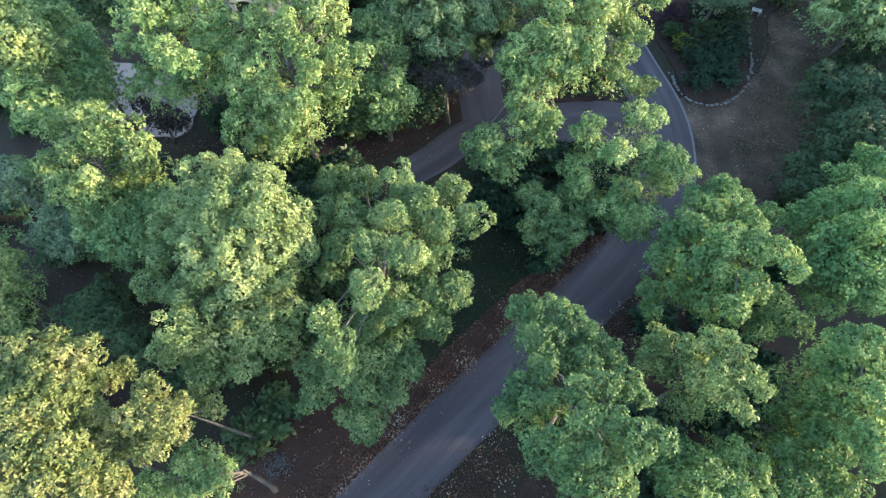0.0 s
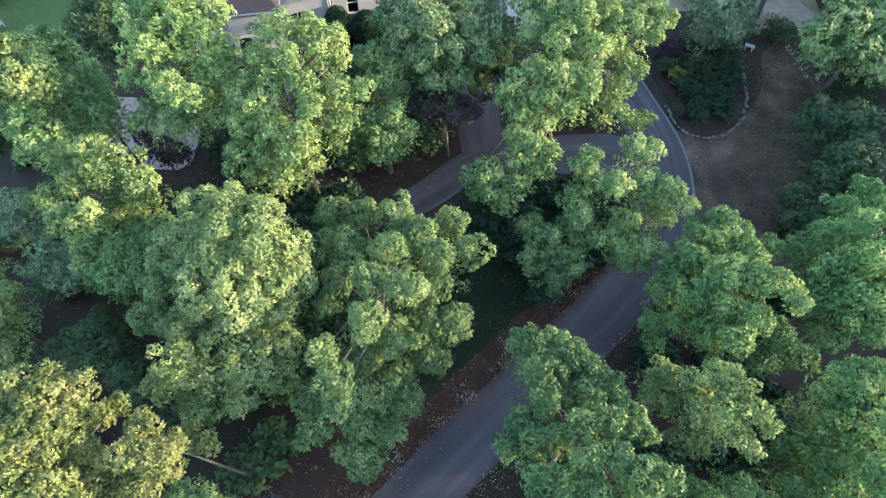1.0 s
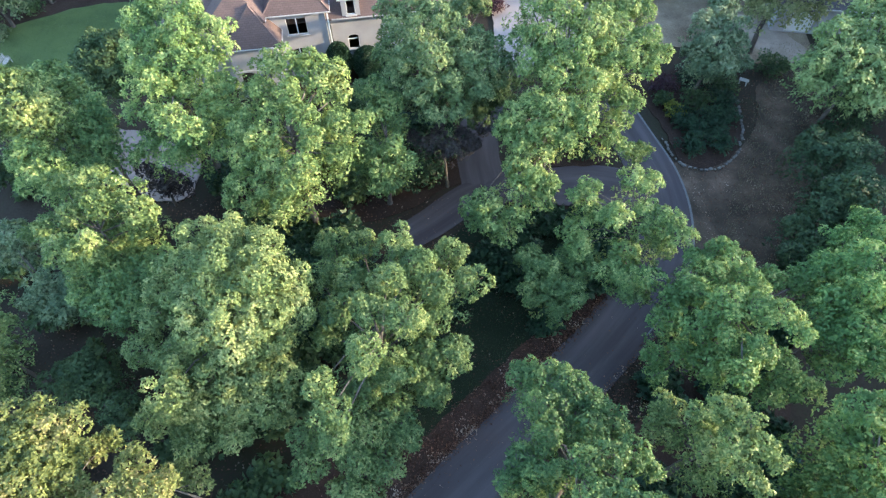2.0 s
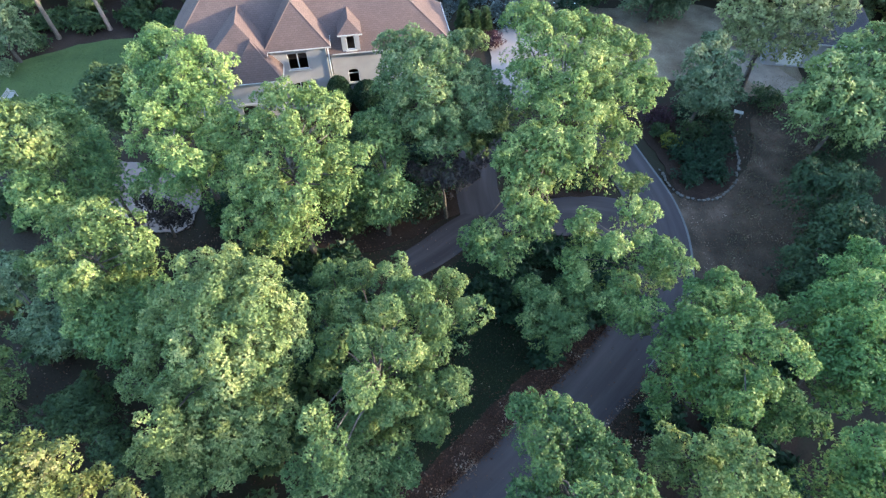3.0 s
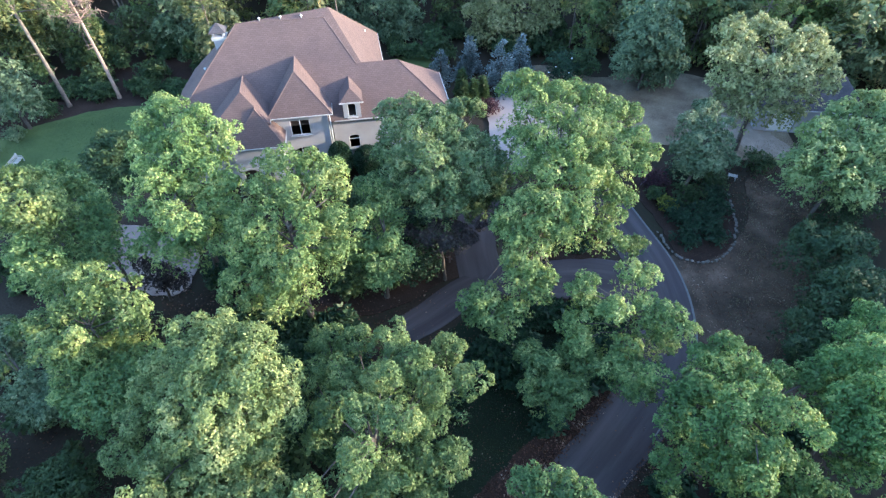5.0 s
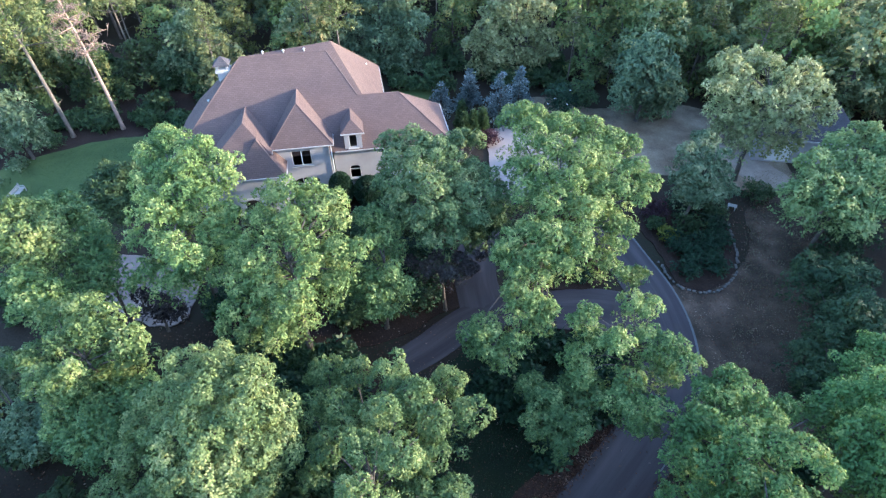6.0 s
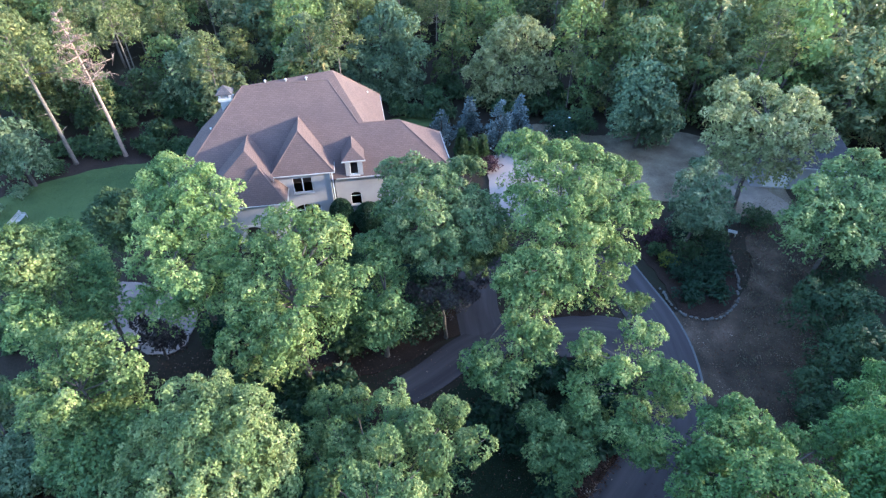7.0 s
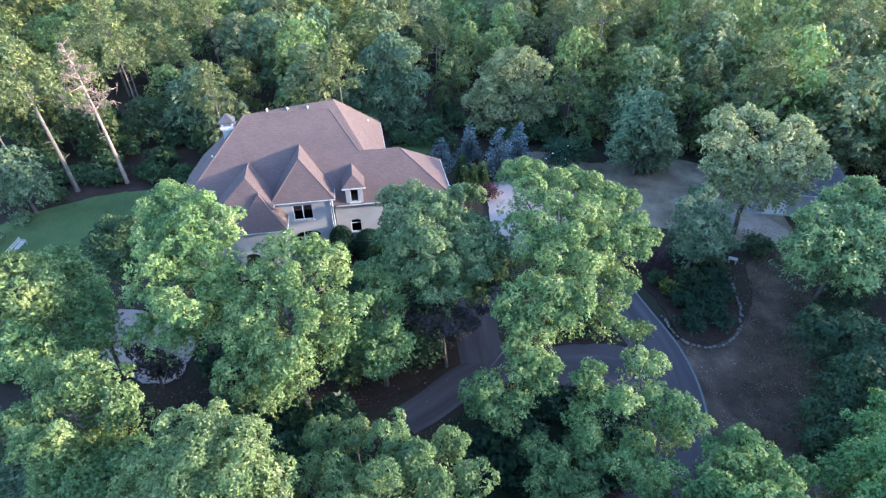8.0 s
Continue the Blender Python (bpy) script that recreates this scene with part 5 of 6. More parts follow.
def build_walls():
    # front block with the double window and the wide arched one below
    m = at_front(-4.85, 0.35)
    part("wall", move(wall_panel(4.5, 6.35, [(1.25, 4.3, 1.65, 1.5, 0), (1.1, 0.95, 2.2, 2.1, 0.4)]), m), STUCCO, HOUSE, "cream stucco front wall")
    window(HOUSE, m, 1.25, 4.3, 1.65, 1.5)
    window(HOUSE, m, 1.1, 0.95, 2.2, 2.1, 0.4, 2, True)
    part("wall", move(wall_panel(5.5, 6.35, []), at_front(-0.35, 0.654, 90)), STUCCO, HOUSE)
    part("wall", move(wall_panel(5.5, 6.35, []), at_front(-4.55, 0.654, 90)), STUCCO, HOUSE)
    # east wing
    m = at_front(-0.046, 1.0)
    part("wall", move(wall_panel(10.0, 5.25, [(1.25, 2.0, 0.95, 1.4, 0.25), (6.0, 2.0, 0.95, 1.4, 0.25)]), m), STUCCO, HOUSE, "cream stucco wing wall")
    window(HOUSE, m, 1.25, 2.0, 0.95, 1.4, 0.25, 0, True)
    window(HOUSE, m, 6.0, 2.0, 0.95, 1.4, 0.25, 0, True)
    part("wall", move(wall_panel(5.8, 5.25, []), at_front(9.954, 1.304, 90)), STUCCO, HOUSE)
    part("wall", move(wall_panel(5.6, 5.25, []), at_front(9.65, 7.1, 180)), STUCCO, HOUSE)
    # main body: west, north and east sides
    part("wall", move(wall_panel(8.4, 5.3, []), at_front(4.85, 7.11, 90)), STUCCO, HOUSE)
    part("wall", move(wall_panel(15.3, 5.3, []), at_front(4.85, 15.9, 180)), STUCCO, HOUSE)
    for (u0, v0), (u1, v1) in (((-10.8, 15.2), (-12.35, 12.0)), ((-12.36, 11.97), (-12.93, 8.1)), ((-12.94, 8.07), (-12.98, 1.25))):
        part("wall", move(wall_panel(math.hypot(u1 - u0, v1 - v0), 5.3, []), at_front(u0, v0, math.degrees(math.atan2(v1 - v0, u1 - u0)))), STUCCO, HOUSE)
    part("wall", move(wall_panel(3.5, 5.4, []), at_front(-12.75, 0.9)), STUCCO, HOUSE)
    # block left of the front one
    part("wall", move(wall_panel(4.3, 6.35, []), at_front(-9.3, -0.35)), STUCCO, HOUSE)
    part("wall", move(wall_panel(3.5, 6.35, []), at_front(-9.0, 3.2, -90)), STUCCO, HOUSE)
    # entrance porch with a deep doorway
    m = at_front(-8.4, -1.6)
    part("wall", move(wall_panel(3.9, 4.95, [(0.35, 0.06, 1.3, 2.5, 0.4)]), m), STUCCO, HOUSE, "cream stucco porch wall")
    part("wall", move(wall_panel(1.55, 4.95, []), at_front(-4.504, -1.296, 90)), STUCCO, HOUSE)
    part("wall", move(wall_panel(0.9, 4.95, []), at_front(-8.1, -1.296, 90)), STUCCO, HOUSE)
    door = part("door", move(new_box(0.4, 1.6, 0.2, 0.26, 0.06, 2.5, 0.01), m), WOOD_DOOR, HOUSE, "dark wooden entrance door")
    part("handle", move(new_box(1.45, 1.5, 0.14, 0.2, 1.0, 1.2, 0.008), m), DARK_METAL, door, "dark metal handle")
    part("lintel", move(new_box(0.1, 1.9, -0.08, -0.003, 2.62, 2.78, 0.01), m), TRIM, HOUSE)
    lantern = part("lantern", move(new_box(2.2, 2.42, -0.22, -0.02, 1.75, 2.25, 0.03), m), DARK_METAL, HOUSE, "black wall lantern")
    part("lantern_cap", move(new_box(2.16, 2.46, -0.26, -0.004, 2.26, 2.33, 0.02), m), DARK_METAL, lantern)
    # downpipe on the corner of the front block
    bm = bmesh.new()
    tube(bm, [(-0.16, 0.26, 6.2), (-0.16, 0.26, 3.0), (-0.16, 0.26, 0.05)], [0.055, 0.055, 0.055], 8)
    part("downpipe", bm, WHITE_PAINT, HOUSE, "white downpipe", smooth=True)


def build_roofs():
    r1, r2, pk = (-7.2, 7.6, 11.35), (0.3, 7.6, 11.35), (0.75, 8.4, 11.9)
    fl, fr, br, bl = (-13.75, 0.5, 5.35), (5.3, 0.5, 5.35), (5.3, 17.0, 5.35), (-11.2, 16.3, 5.35)
    w1, w2 = (-13.65, 8.2, 5.35), (-13.05, 12.3, 5.35)
    e0, e1, ec, ed = (2.62, 4.3, 8.561), (6.3, 4.3, 8.561), (10.5, 0.5, 5.35), (10.5, 7.4, 5.35)
    # the front slope runs on over the east wing
    main = roof("roof", [(fl, ec, e1, e0, r2, r1), (w1, fl, r1), (w2, w1, r1), (bl, w2, r1), (br, bl, r1, pk), (r1, r2, pk), (e0, fr, br, pk, r2), (ec, ed, e1), (ed, (3.0, 7.4, 5.35), e0, e1)],
                SHINGLE, HOUSE, label="brown shingled main roof")
    hip(-5.3, 0.1, -0.05, 6.4, 6.4, (-2.6, 2.3, 9.25), (-2.6, 5.3, 9.25), SHINGLE, "roof", HOUSE, "steep brown hipped roof of the front block")
    hip(-9.7, -5.0, -0.75, 5.0, 6.45, (-7.1, 1.25, 8.4), (-7.1, 4.3, 8.4), SHINGLE, "roof", HOUSE, "brown hipped roof beside the front block")
    hip(-8.6, -4.05, -1.95, 1.2, 4.95, (-6.1, -0.1, 7.5), (-6.1, 1.2, 7.5), SHINGLE, "roof", HOUSE, "brown hipped porch roof")
    # eaves boards and gutters
    for u0, u1, v0, v1, z in ((-5.34, 0.14, -0.11, -0.03, 6.28), (0.06, 0.14, 0.0, 2.0, 6.28), (0.15, 10.5, 0.38, 0.452, 5.25), (10.505, 10.58, 0.4, 7.4, 5.25),
                              (5.305, 5.37, 7.5, 17.0, 5.22), (-5.38, -5.31, 0.0, 1.5, 6.28), (-8.6, -4.05, -2.02, -1.955, 4.83), (-4.045, -3.97, -1.95, 0.4, 4.83)):
        part("gutter", new_box(u0, u1, v0, v1, z + 0.02, z + 0.11, 0.012), TRIM, main)
    # pale hip and ridge caps
    for p, q in ((r1, r2), (r2, e0), (r1, fl), (pk, br), (e0, e1), (e1, ec), ((-2.6, 2.3, 9.25), (-2.6, 5.0, 9.25)), ((-2.6, 2.3, 9.25), (0.1, -0.05, 6.4)),
                 ((-2.6, 2.3, 9.25), (-5.3, -0.05, 6.4)), ((-7.1, 1.25, 8.4), (-7.1, 3.9, 8.4)), ((-6.1, -0.1, 7.5), (-4.05, -1.95, 4.95))):
        bm = bmesh.new()
        tube(bm, [Vector(p) + Vector((0, 0, 0.0)), Vector(q)], [0.045, 0.045], 6)
        part("ridge_cap", bm, RIDGE_TILE, main)
    for u in (-5.2, -3.4, -1.6):
        bm = bmesh.new()
        tube(bm, [(u, 7.75, 11.25), (u, 7.75, 11.55), (u, 7.75, 11.6), (u, 7.75, 11.72)], [0.07, 0.07, 0.14, 0.05], 10)
        part("roof_vent", bm, TRIM, main, "small pale roof vent", smooth=True)
    for u, v, z in ((-10.3, 5.4, 8.0), (3.9, 13.2, 6.8)):
        bm = bmesh.new()
        tube(bm, [(u, v, z - 0.6), (u, v, z + 0.55), (u, v, z + 0.56), (u, v, z + 0.66)], [0.06, 0.06, 0.1, 0.1], 8)
        part("vent_pipe", bm, WHITE_PAINT, main, "white vent pipe", smooth=True)


def build_chimney():
    u, v = -8.75, 7.3
    stack = part("chimney", new_box(u - 0.5, u + 0.5, v - 0.45, v + 0.45, 8.0, 10.65, 0.02), STUCCO, HOUSE, "cream stucco chimney with a small hipped cap")
    part("chimney_band", new_box(u - 0.62, u + 0.62, v - 0.57, v + 0.57, 10.35, 10.6, 0.02), TRIM, stack)
    for a in (-1, 1):
        for b in (-1, 1):
            part("chimney_post", new_box(u + a * 0.42 - 0.09, u + a * 0.42 + 0.09, v + b * 0.38 - 0.09, v + b * 0.38 + 0.09, 10.653, 11.05), STUCCO, stack)
    c = [(u - 0.7, v - 0.65, 11.05), (u + 0.7, v - 0.65, 11.05), (u + 0.7, v + 0.65, 11.05), (u - 0.7, v + 0.65, 11.05)]
    t = (u, v, 11.7)
    roof("chimney_cap", [(c[0], c[1], t), (c[1], c[2], t), (c[2], c[3], t), (c[3], c[0], t)], SHINGLE_GREY, stack, 0.06, "grey hipped chimney cap")


def build_dormer():
    # window dormer over the east wing
    m = at_front(1.05, 0.6)
    dormer = part("dormer", move(wall_panel(1.5, 1.75, [(0.4, 0.32, 0.7, 1.3, 0.22)], 0.2), m @ pose(0, 0, 5.2)), STUCCO, HOUSE, "cream stucco roof dormer")
    window(dormer, m @ pose(0, 0, 5.2), 0.4, 0.32, 0.7, 1.3, 0.22, 0, False)
    for u in (1.05, 2.35):
        part("dormer_side", new_box(u, u + 0.2, 0.803, 3.2, 5.6, 6.94), STUCCO, dormer)
    hip(0.8, 2.8, 0.5, 4.4, 6.95, (1.8, 1.4, 7.85), (1.8, 3.9, 7.85), SHINGLE, "dormer_roof", dormer)
    part("dormer_gutter", new_box(0.76, 2.84, 0.44, 0.497, 6.85, 6.97, 0.01), TRIM, dormer)


build_walls()
build_roofs()
build_chimney()
build_dormer()


# ---- outbuilding behind the birch ----
def build_shed():
    shed = thing("outbuilding", pose(36.4, 47.0, 0, 0, 0, -8), "outbuilding with a dark grey shingled hipped roof", "outbuilding")
    a, b, c, d = (-4.9, 0, 2.8), (4.9, 0, 2.8), (4.9, 5.6, 2.8), (-4.9, 5.6, 2.8)
    p, q = (-2.6, 2.8, 5.2), (2.8, 2.8, 5.2)
    roof("roof", [(a, b, q, p), (b, c, q), (c, d, p, q), (d, a, p)], SHINGLE_GREY, shed, label="dark grey hipped roof")
    part("wall", move(wall_panel(9.0, 2.75, [(1.2, 0.05, 2.4, 2.1, 0), (5.6, 0.9, 1.1, 1.0, 0)]), pose(-4.5, 0.4, 0)), STUCCO, shed)
    window(shed, pose(-4.5, 0.4, 0), 5.6, 0.9, 1.1, 1.0)
    part("garage_door", new_box(-3.25, -0.95, 0.55, 0.6, 0.05, 2.1, 0.01), WHITE_PAINT, shed, "white garage door")
    part("wall", move(wall_panel(4.5, 2.75, []), pose(4.5, 0.71, 0, 0, 0, 90)), STUCCO, shed)
    part("wall", move(wall_panel(8.6, 2.75, []), pose(4.19, 5.2, 0, 0, 0, 180)), STUCCO, shed)
    part("wall", move(wall_panel(4.4, 2.75, []), pose(-4.5, 5.15, 0, 0, 0, -90)), STUCCO, shed)
    part("gutter", new_box(-4.9, 4.9, -0.07, -0.005, 2.66, 2.8, 0.01), TRIM, shed)


build_shed()


# ---- shrubs, hedges and conifers ----
def shrub(label, tone, x, y, r, h, seed, spacing=0.2, length=0.16, kind="shrub", group=""):
    rng = np.random.default_rng(seed)
    ob = thing(kind, pose(x, y, 0), label, "shrub", group)
    lobes = [(0, 0, h - 0.62 * r, r * 0.72)] + [(0.5 * r * math.cos(a), 0.5 * r * math.sin(a), h * 0.45, r * 0.6) for a in (0.3, 1.7, 2.9, 4.2, 5.4)]
    bm = bmesh.new()
    for k in range(6):
        a = k * 1.05
        tube(bm, [(0.05 * math.cos(a), 0.05 * math.sin(a), -0.05), (0.4 * r * math.cos(a), 0.4 * r * math.sin(a), h * 0.7)], [0.03, 0.012], 4)
    part("stems", bm, BARK, ob)
    b, w, f = lobe_leaves(lobes, rng, spacing, 4, 9, 0.15)
    keep = b[:, 2] > 0.05
    link_mesh("foliage", leaves_mesh("foliage", b[keep], w[keep], length, length * 0.5, rng, 0.2, f[keep]), LEAF[tone], ob)
    return ob


def clipped(label, x, y, r, h, seed, tone="hedge", kind="clipped_shrub"):
    """A shrub clipped to a dome: short leaves close to one smooth surface."""
    rng = np.random.default_rng(seed)
    ob = thing(kind, pose(x, y, 0), label, "shrub", "clipped shrubs at the house")
    bm = bmesh.new()
    tube(bm, [(0, 0, -0.1), (0, 0, h * 0.6)], [0.09, 0.05], 6)
    part("trunk", bm, BARK, ob)
    n = int(2600 * r * h)
    d = ball(rng, n)
    p = d * rng.uniform(0.86, 1.0, (n, 1))
    p = np.stack([p[:, 0] * r, p[:, 1] * r, np.where(p[:, 2] > 0, h * 0.55 + p[:, 2] * h * 0.45, h * 0.55 + p[:, 2] * h * 0.53)], 1)
    link_mesh("foliage", leaves_mesh("foliage", p, d * 0.8 + ball(rng, n), 0.15, 0.1, rng), LEAF[tone], ob)
    return ob


def conifer(label, tone, x, y, h, r, seed, kind="blue_spruce", tiers=13, fat=1.0):
    """A cone of drooping branches with upturned needle tufts."""
    rng = np.random.default_rng(seed)
    ob = thing(kind, pose(x, y, 0), label, "conifer")
    bm = bmesh.new()
    tube(bm, [(0, 0, -0.1), (0, 0, h * 0.5), (0, 0, h * 0.98)], [0.12, 0.08, 0.015], 7)
    b, w = [], []
    for k in range(tiers):
        t = (k + 0.4) / tiers
        z = h * (0.05 + 0.93 * t)
        reach = r * (1 - t) ** 0.85 + 0.08
        arms = max(5, int(11 * (1 - t) + 4))
        for j in range(arms):
            a = rng.uniform(0, math.tau)
            tip = np.array((math.cos(a) * reach, math.sin(a) * reach, z - 0.18 * reach)) * np.array((*[rng.uniform(0.8, 1.15)] * 2, 1))
            root = np.array((0, 0, z))
            tube(bm, [root, tip], [0.025, 0.008], 3)
            m = int((10 + 26 * reach / r) * fat)
            f = rng.uniform(0.15, 1.05, (m, 1))
            q = root + (tip - root) * f + rng.normal(0, 0.09 * fat, (m, 3))
            b.append(q)
            w.append(np.array((math.cos(a), math.sin(a), 0.7)) + rng.normal(0, 0.5, (m, 3)))
    part("trunk", bm, BARK, ob)
    link_mesh("foliage", leaves_mesh("foliage", np.concatenate(b), np.concatenate(w), 0.26, 0.13, rng), LEAF[tone], ob)
    return ob


conifer("blue spruce with silvery needles behind the court", "spruce", 6.7, 56.3, 5.9, 2.5, 31, fat=1.15)
conifer("blue spruce with silvery needles behind the court", "spruce", 9.0, 58.3, 5.4, 1.8, 32, fat=1.15)
conifer("slim blue spruce with silvery needles", "spruce", 3.4, 59.6, 4.7, 1.5, 33, fat=1.15)
conifer("low spreading blue conifer", "spruce", 0.1, 58.3, 3.6, 1.8, 34, "juniper", 7, 1.3)
for i, (x, y) in enumerate(((2.6, 52.5), (3.6, 52.9), (4.6, 53.4), (2.4, 55.0))):
    conifer("narrow dark green column conifer by the house", "dark", x, y, 3.0, 0.55, 40 + i, "arborvitae", 12, 1.4)
shrub("glossy dark magnolia with white flowers", "hedge", 13.4, 57.0, 2.0, 4.4, 50, 0.3, 0.25, "magnolia_bush")
def flowers(bush, spots):
    for x, y, z in spots:
        bm = bmesh.new()
        for k in range(7):
            a = k * math.tau / 7
            tip = Vector((math.cos(a) * 0.11, math.sin(a) * 0.11, 0.09))
            side = Vector((-math.sin(a), math.cos(a), 0)) * 0.045
            vs = [bm.verts.new(Vector((x, y, z)) + p) for p in (Vector((0, 0, 0)), tip * 0.6 + side, tip, tip * 0.6 - side)]
            bm.faces.new(vs)
        part("flower", bm, WHITE_PAINT, bush, "white magnolia flower")


flowers(bpy.data.objects["magnolia_bush"], ((-0.9, -1.5, 3.0), (0.7, -1.4, 3.9), (0.5, -1.9, 2.5), (-1.5, -1.2, 2.2)))
shrub("dark green magnolia bush beside another", "dark", 16.0, 57.8, 1.8, 4.2, 51, 0.3, 0.25, "magnolia_bush")
clipped("dark green shrub clipped to a tall dome", -8.95, 40.8, 1.05, 3.6, 60)
clipped("broad dark green clipped shrub", -6.5, 41.0, 1.35, 2.9, 61)
clipped("broad dark green clipped shrub", -4.2, 41.4, 1.1, 2.3, 62)
def plant_shrubs(seed, rows):
    for i, (x, y, r, h, tone, label) in enumerate(rows):
        shrub(label, tone, x, y, r, h, seed + i, 0.31, 0.23, "shrub", "garden shrubs")


plant_shrubs(200, (
    (19.6, 36.0, 0.9, 1.1, "gold", "yellow-green bush in the stone-edged bed"),
    (20.6, 33.6, 1.3, 1.3, "hedge", "dark evergreen shrub in the stone-edged bed"),
    (22.4, 34.6, 1.4, 1.5, "hedge", "dark evergreen shrub in the stone-edged bed"),
    (21.6, 36.9, 1.4, 1.6, "dark", "dark green shrub in the stone-edged bed"),
    (23.9, 36.8, 1.3, 1.4, "hedge", "dark evergreen shrub in the stone-edged bed"),
    (19.2, 39.0, 1.2, 1.6, "purple", "dark purple-leaved garden shrub"),
    (22.2, 39.8, 1.6, 1.9, "hedge", "dark evergreen shrub in the stone-edged bed"),
    (24.9, 41.9, 1.5, 1.7, "hedge", "dark evergreen shrub by the white bench"),
    (29.6, 41.6, 1.5, 1.6, "dark", "dark green shrub by the white bench"),
    (26.2, 44.6, 1.3, 1.5, "purple", "dark purple-leaved garden shrub"),
    (20.0, 35.0, 1.1, 1.2, "hedge", "dark evergreen shrub in the stone-edged bed"),
    (23.6, 35.2, 1.2, 1.2, "hedge", "dark evergreen shrub in the stone-edged bed"),
    (24.3, 38.9, 1.3, 1.5, "dark", "dark green shrub in the stone-edged bed"),
    (18.9, 37.3, 0.9, 1.2, "dark", "dark green shrub in the stone-edged bed"),
    (20.0, 31.9, 1.1, 1.0, "hedge", "dark evergreen shrub in the stone-edged bed"),
    (22.3, 32.3, 1.2, 1.1, "hedge", "dark evergreen shrub in the stone-edged bed"),
    (10.3, 32.6, 1.0, 0.9, "hedge", "low dark shrub in the island bed"),
    (12.2, 32.4, 0.8, 0.7, "purple", "low purple shrub in the island bed")))
plant_shrubs(218, (
    (11.4, 31.5, 1.0, 0.8, "hedge", "low dark shrub in the island bed"),
    (9.0, 31.9, 1.1, 0.9, "hedge", "low dark shrub in the island bed"),
    (12.4, 34.3, 1.0, 0.9, "dark", "dark green shrub in the island bed"),
    (8.2, 34.8, 1.2, 1.2, "dark", "dark green shrub in the island bed"),
    (11.6, 36.4, 1.2, 1.2, "hedge", "low dark shrub in the island bed"),
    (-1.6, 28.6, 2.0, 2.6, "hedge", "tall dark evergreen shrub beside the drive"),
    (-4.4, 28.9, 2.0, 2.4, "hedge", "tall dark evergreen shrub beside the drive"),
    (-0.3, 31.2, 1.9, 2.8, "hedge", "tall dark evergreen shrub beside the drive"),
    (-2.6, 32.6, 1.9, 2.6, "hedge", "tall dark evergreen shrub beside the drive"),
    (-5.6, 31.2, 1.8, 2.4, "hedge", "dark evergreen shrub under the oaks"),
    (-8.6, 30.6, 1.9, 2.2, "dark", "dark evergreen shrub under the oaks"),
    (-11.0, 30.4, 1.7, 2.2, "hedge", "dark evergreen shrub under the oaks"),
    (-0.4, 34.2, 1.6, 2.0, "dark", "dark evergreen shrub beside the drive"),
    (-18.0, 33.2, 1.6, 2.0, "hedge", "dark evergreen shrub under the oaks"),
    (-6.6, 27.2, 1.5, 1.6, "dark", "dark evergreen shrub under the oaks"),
    (-4.5, 36.6, 1.8, 1.9, "dark", "green hedge shrub in front of the house"),
    (-1.6, 37.0, 1.8, 1.9, "dark", "green hedge shrub in front of the house"),
    (-7.4, 36.0, 1.8, 1.9, "dark", "green hedge shrub in front of the house")))
plant_shrubs(236, (
    (1.2, 37.6, 1.7, 1.9, "dark", "green hedge shrub in front of the house"),
    (-12.4, 27.6, 1.9, 2.4, "hedge", "dark evergreen shrub under the oaks"),
    (-15.8, 27.9, 1.7, 2.4, "hedge", "dark evergreen shrub under the oaks"),
    (-15.6, 37.6, 1.6, 2.2, "grey", "pale shrub by the entrance"),
    (-12.8, 37.4, 1.3, 1.8, "grey", "pale shrub by the entrance"),
    (5.2, 51.5, 1.2, 1.3, "purple", "dark purple-leaved garden shrub"),
    (17.5, 51.5, 1.2, 1.3, "hedge", "dark shrub at the clearing"),
    (-41.0, 51.0, 1.2, 1.2, "dark", "dark bush under the pine"),
    (-43.5, 43.5, 1.2, 1.3, "grey", "pale bush at the lawn's edge"),
    (-42.5, 47.0, 1.0, 1.0, "grey", "pale bush at the lawn's edge"),
    (-33.0, 58.6, 1.8, 1.9, "dark", "dark bush behind the lawn"),
    (-44.8, 40.0, 1.8, 2.2, "dark", "dark bush at the lawn's edge"),
    # wood's edge shrubs, their shade painted by the leaf tone
    (29.5, 27.0, 2.0, 2.2, "shade", "shrub at the wood's edge, its leaves coloured dark for shade"),
    (31.5, 31.5, 2.3, 2.6, "shade", "shrub at the wood's edge, its leaves coloured dark for shade"),
    (34.5, 35.5, 2.4, 2.8, "shade", "shrub at the wood's edge, its leaves coloured dark for shade"),
    (26.6, 23.2, 2.0, 2.2, "shade", "shrub at the wood's edge, its leaves coloured dark for shade"),
    (24.3, 20.4, 1.6, 1.7, "shade", "shrub at the wood's edge, its leaves coloured dark for shade")))

# Low growth filling the woodland floor; its near-black tones stand for deep shade there
ROADS = np.array(spline([(-7.6, -2.4), (-3.3, 2.0), (1.0, 6.2), (5.2, 10.0), (9.4, 13.9), (12.9, 17.5), (15.4, 21.2), (16.6, 25.5), (15.5, 26.8), (12, 27.9), (8.5, 28.0), (5.2, 28.0), (2.2, 26.9), (-0.6, 24.6), (-2.5, 23.2)], 0.8)
                 + spline([(3.4, 27.6), (2.9, 31.5), (3.4, 36)], 0.8))


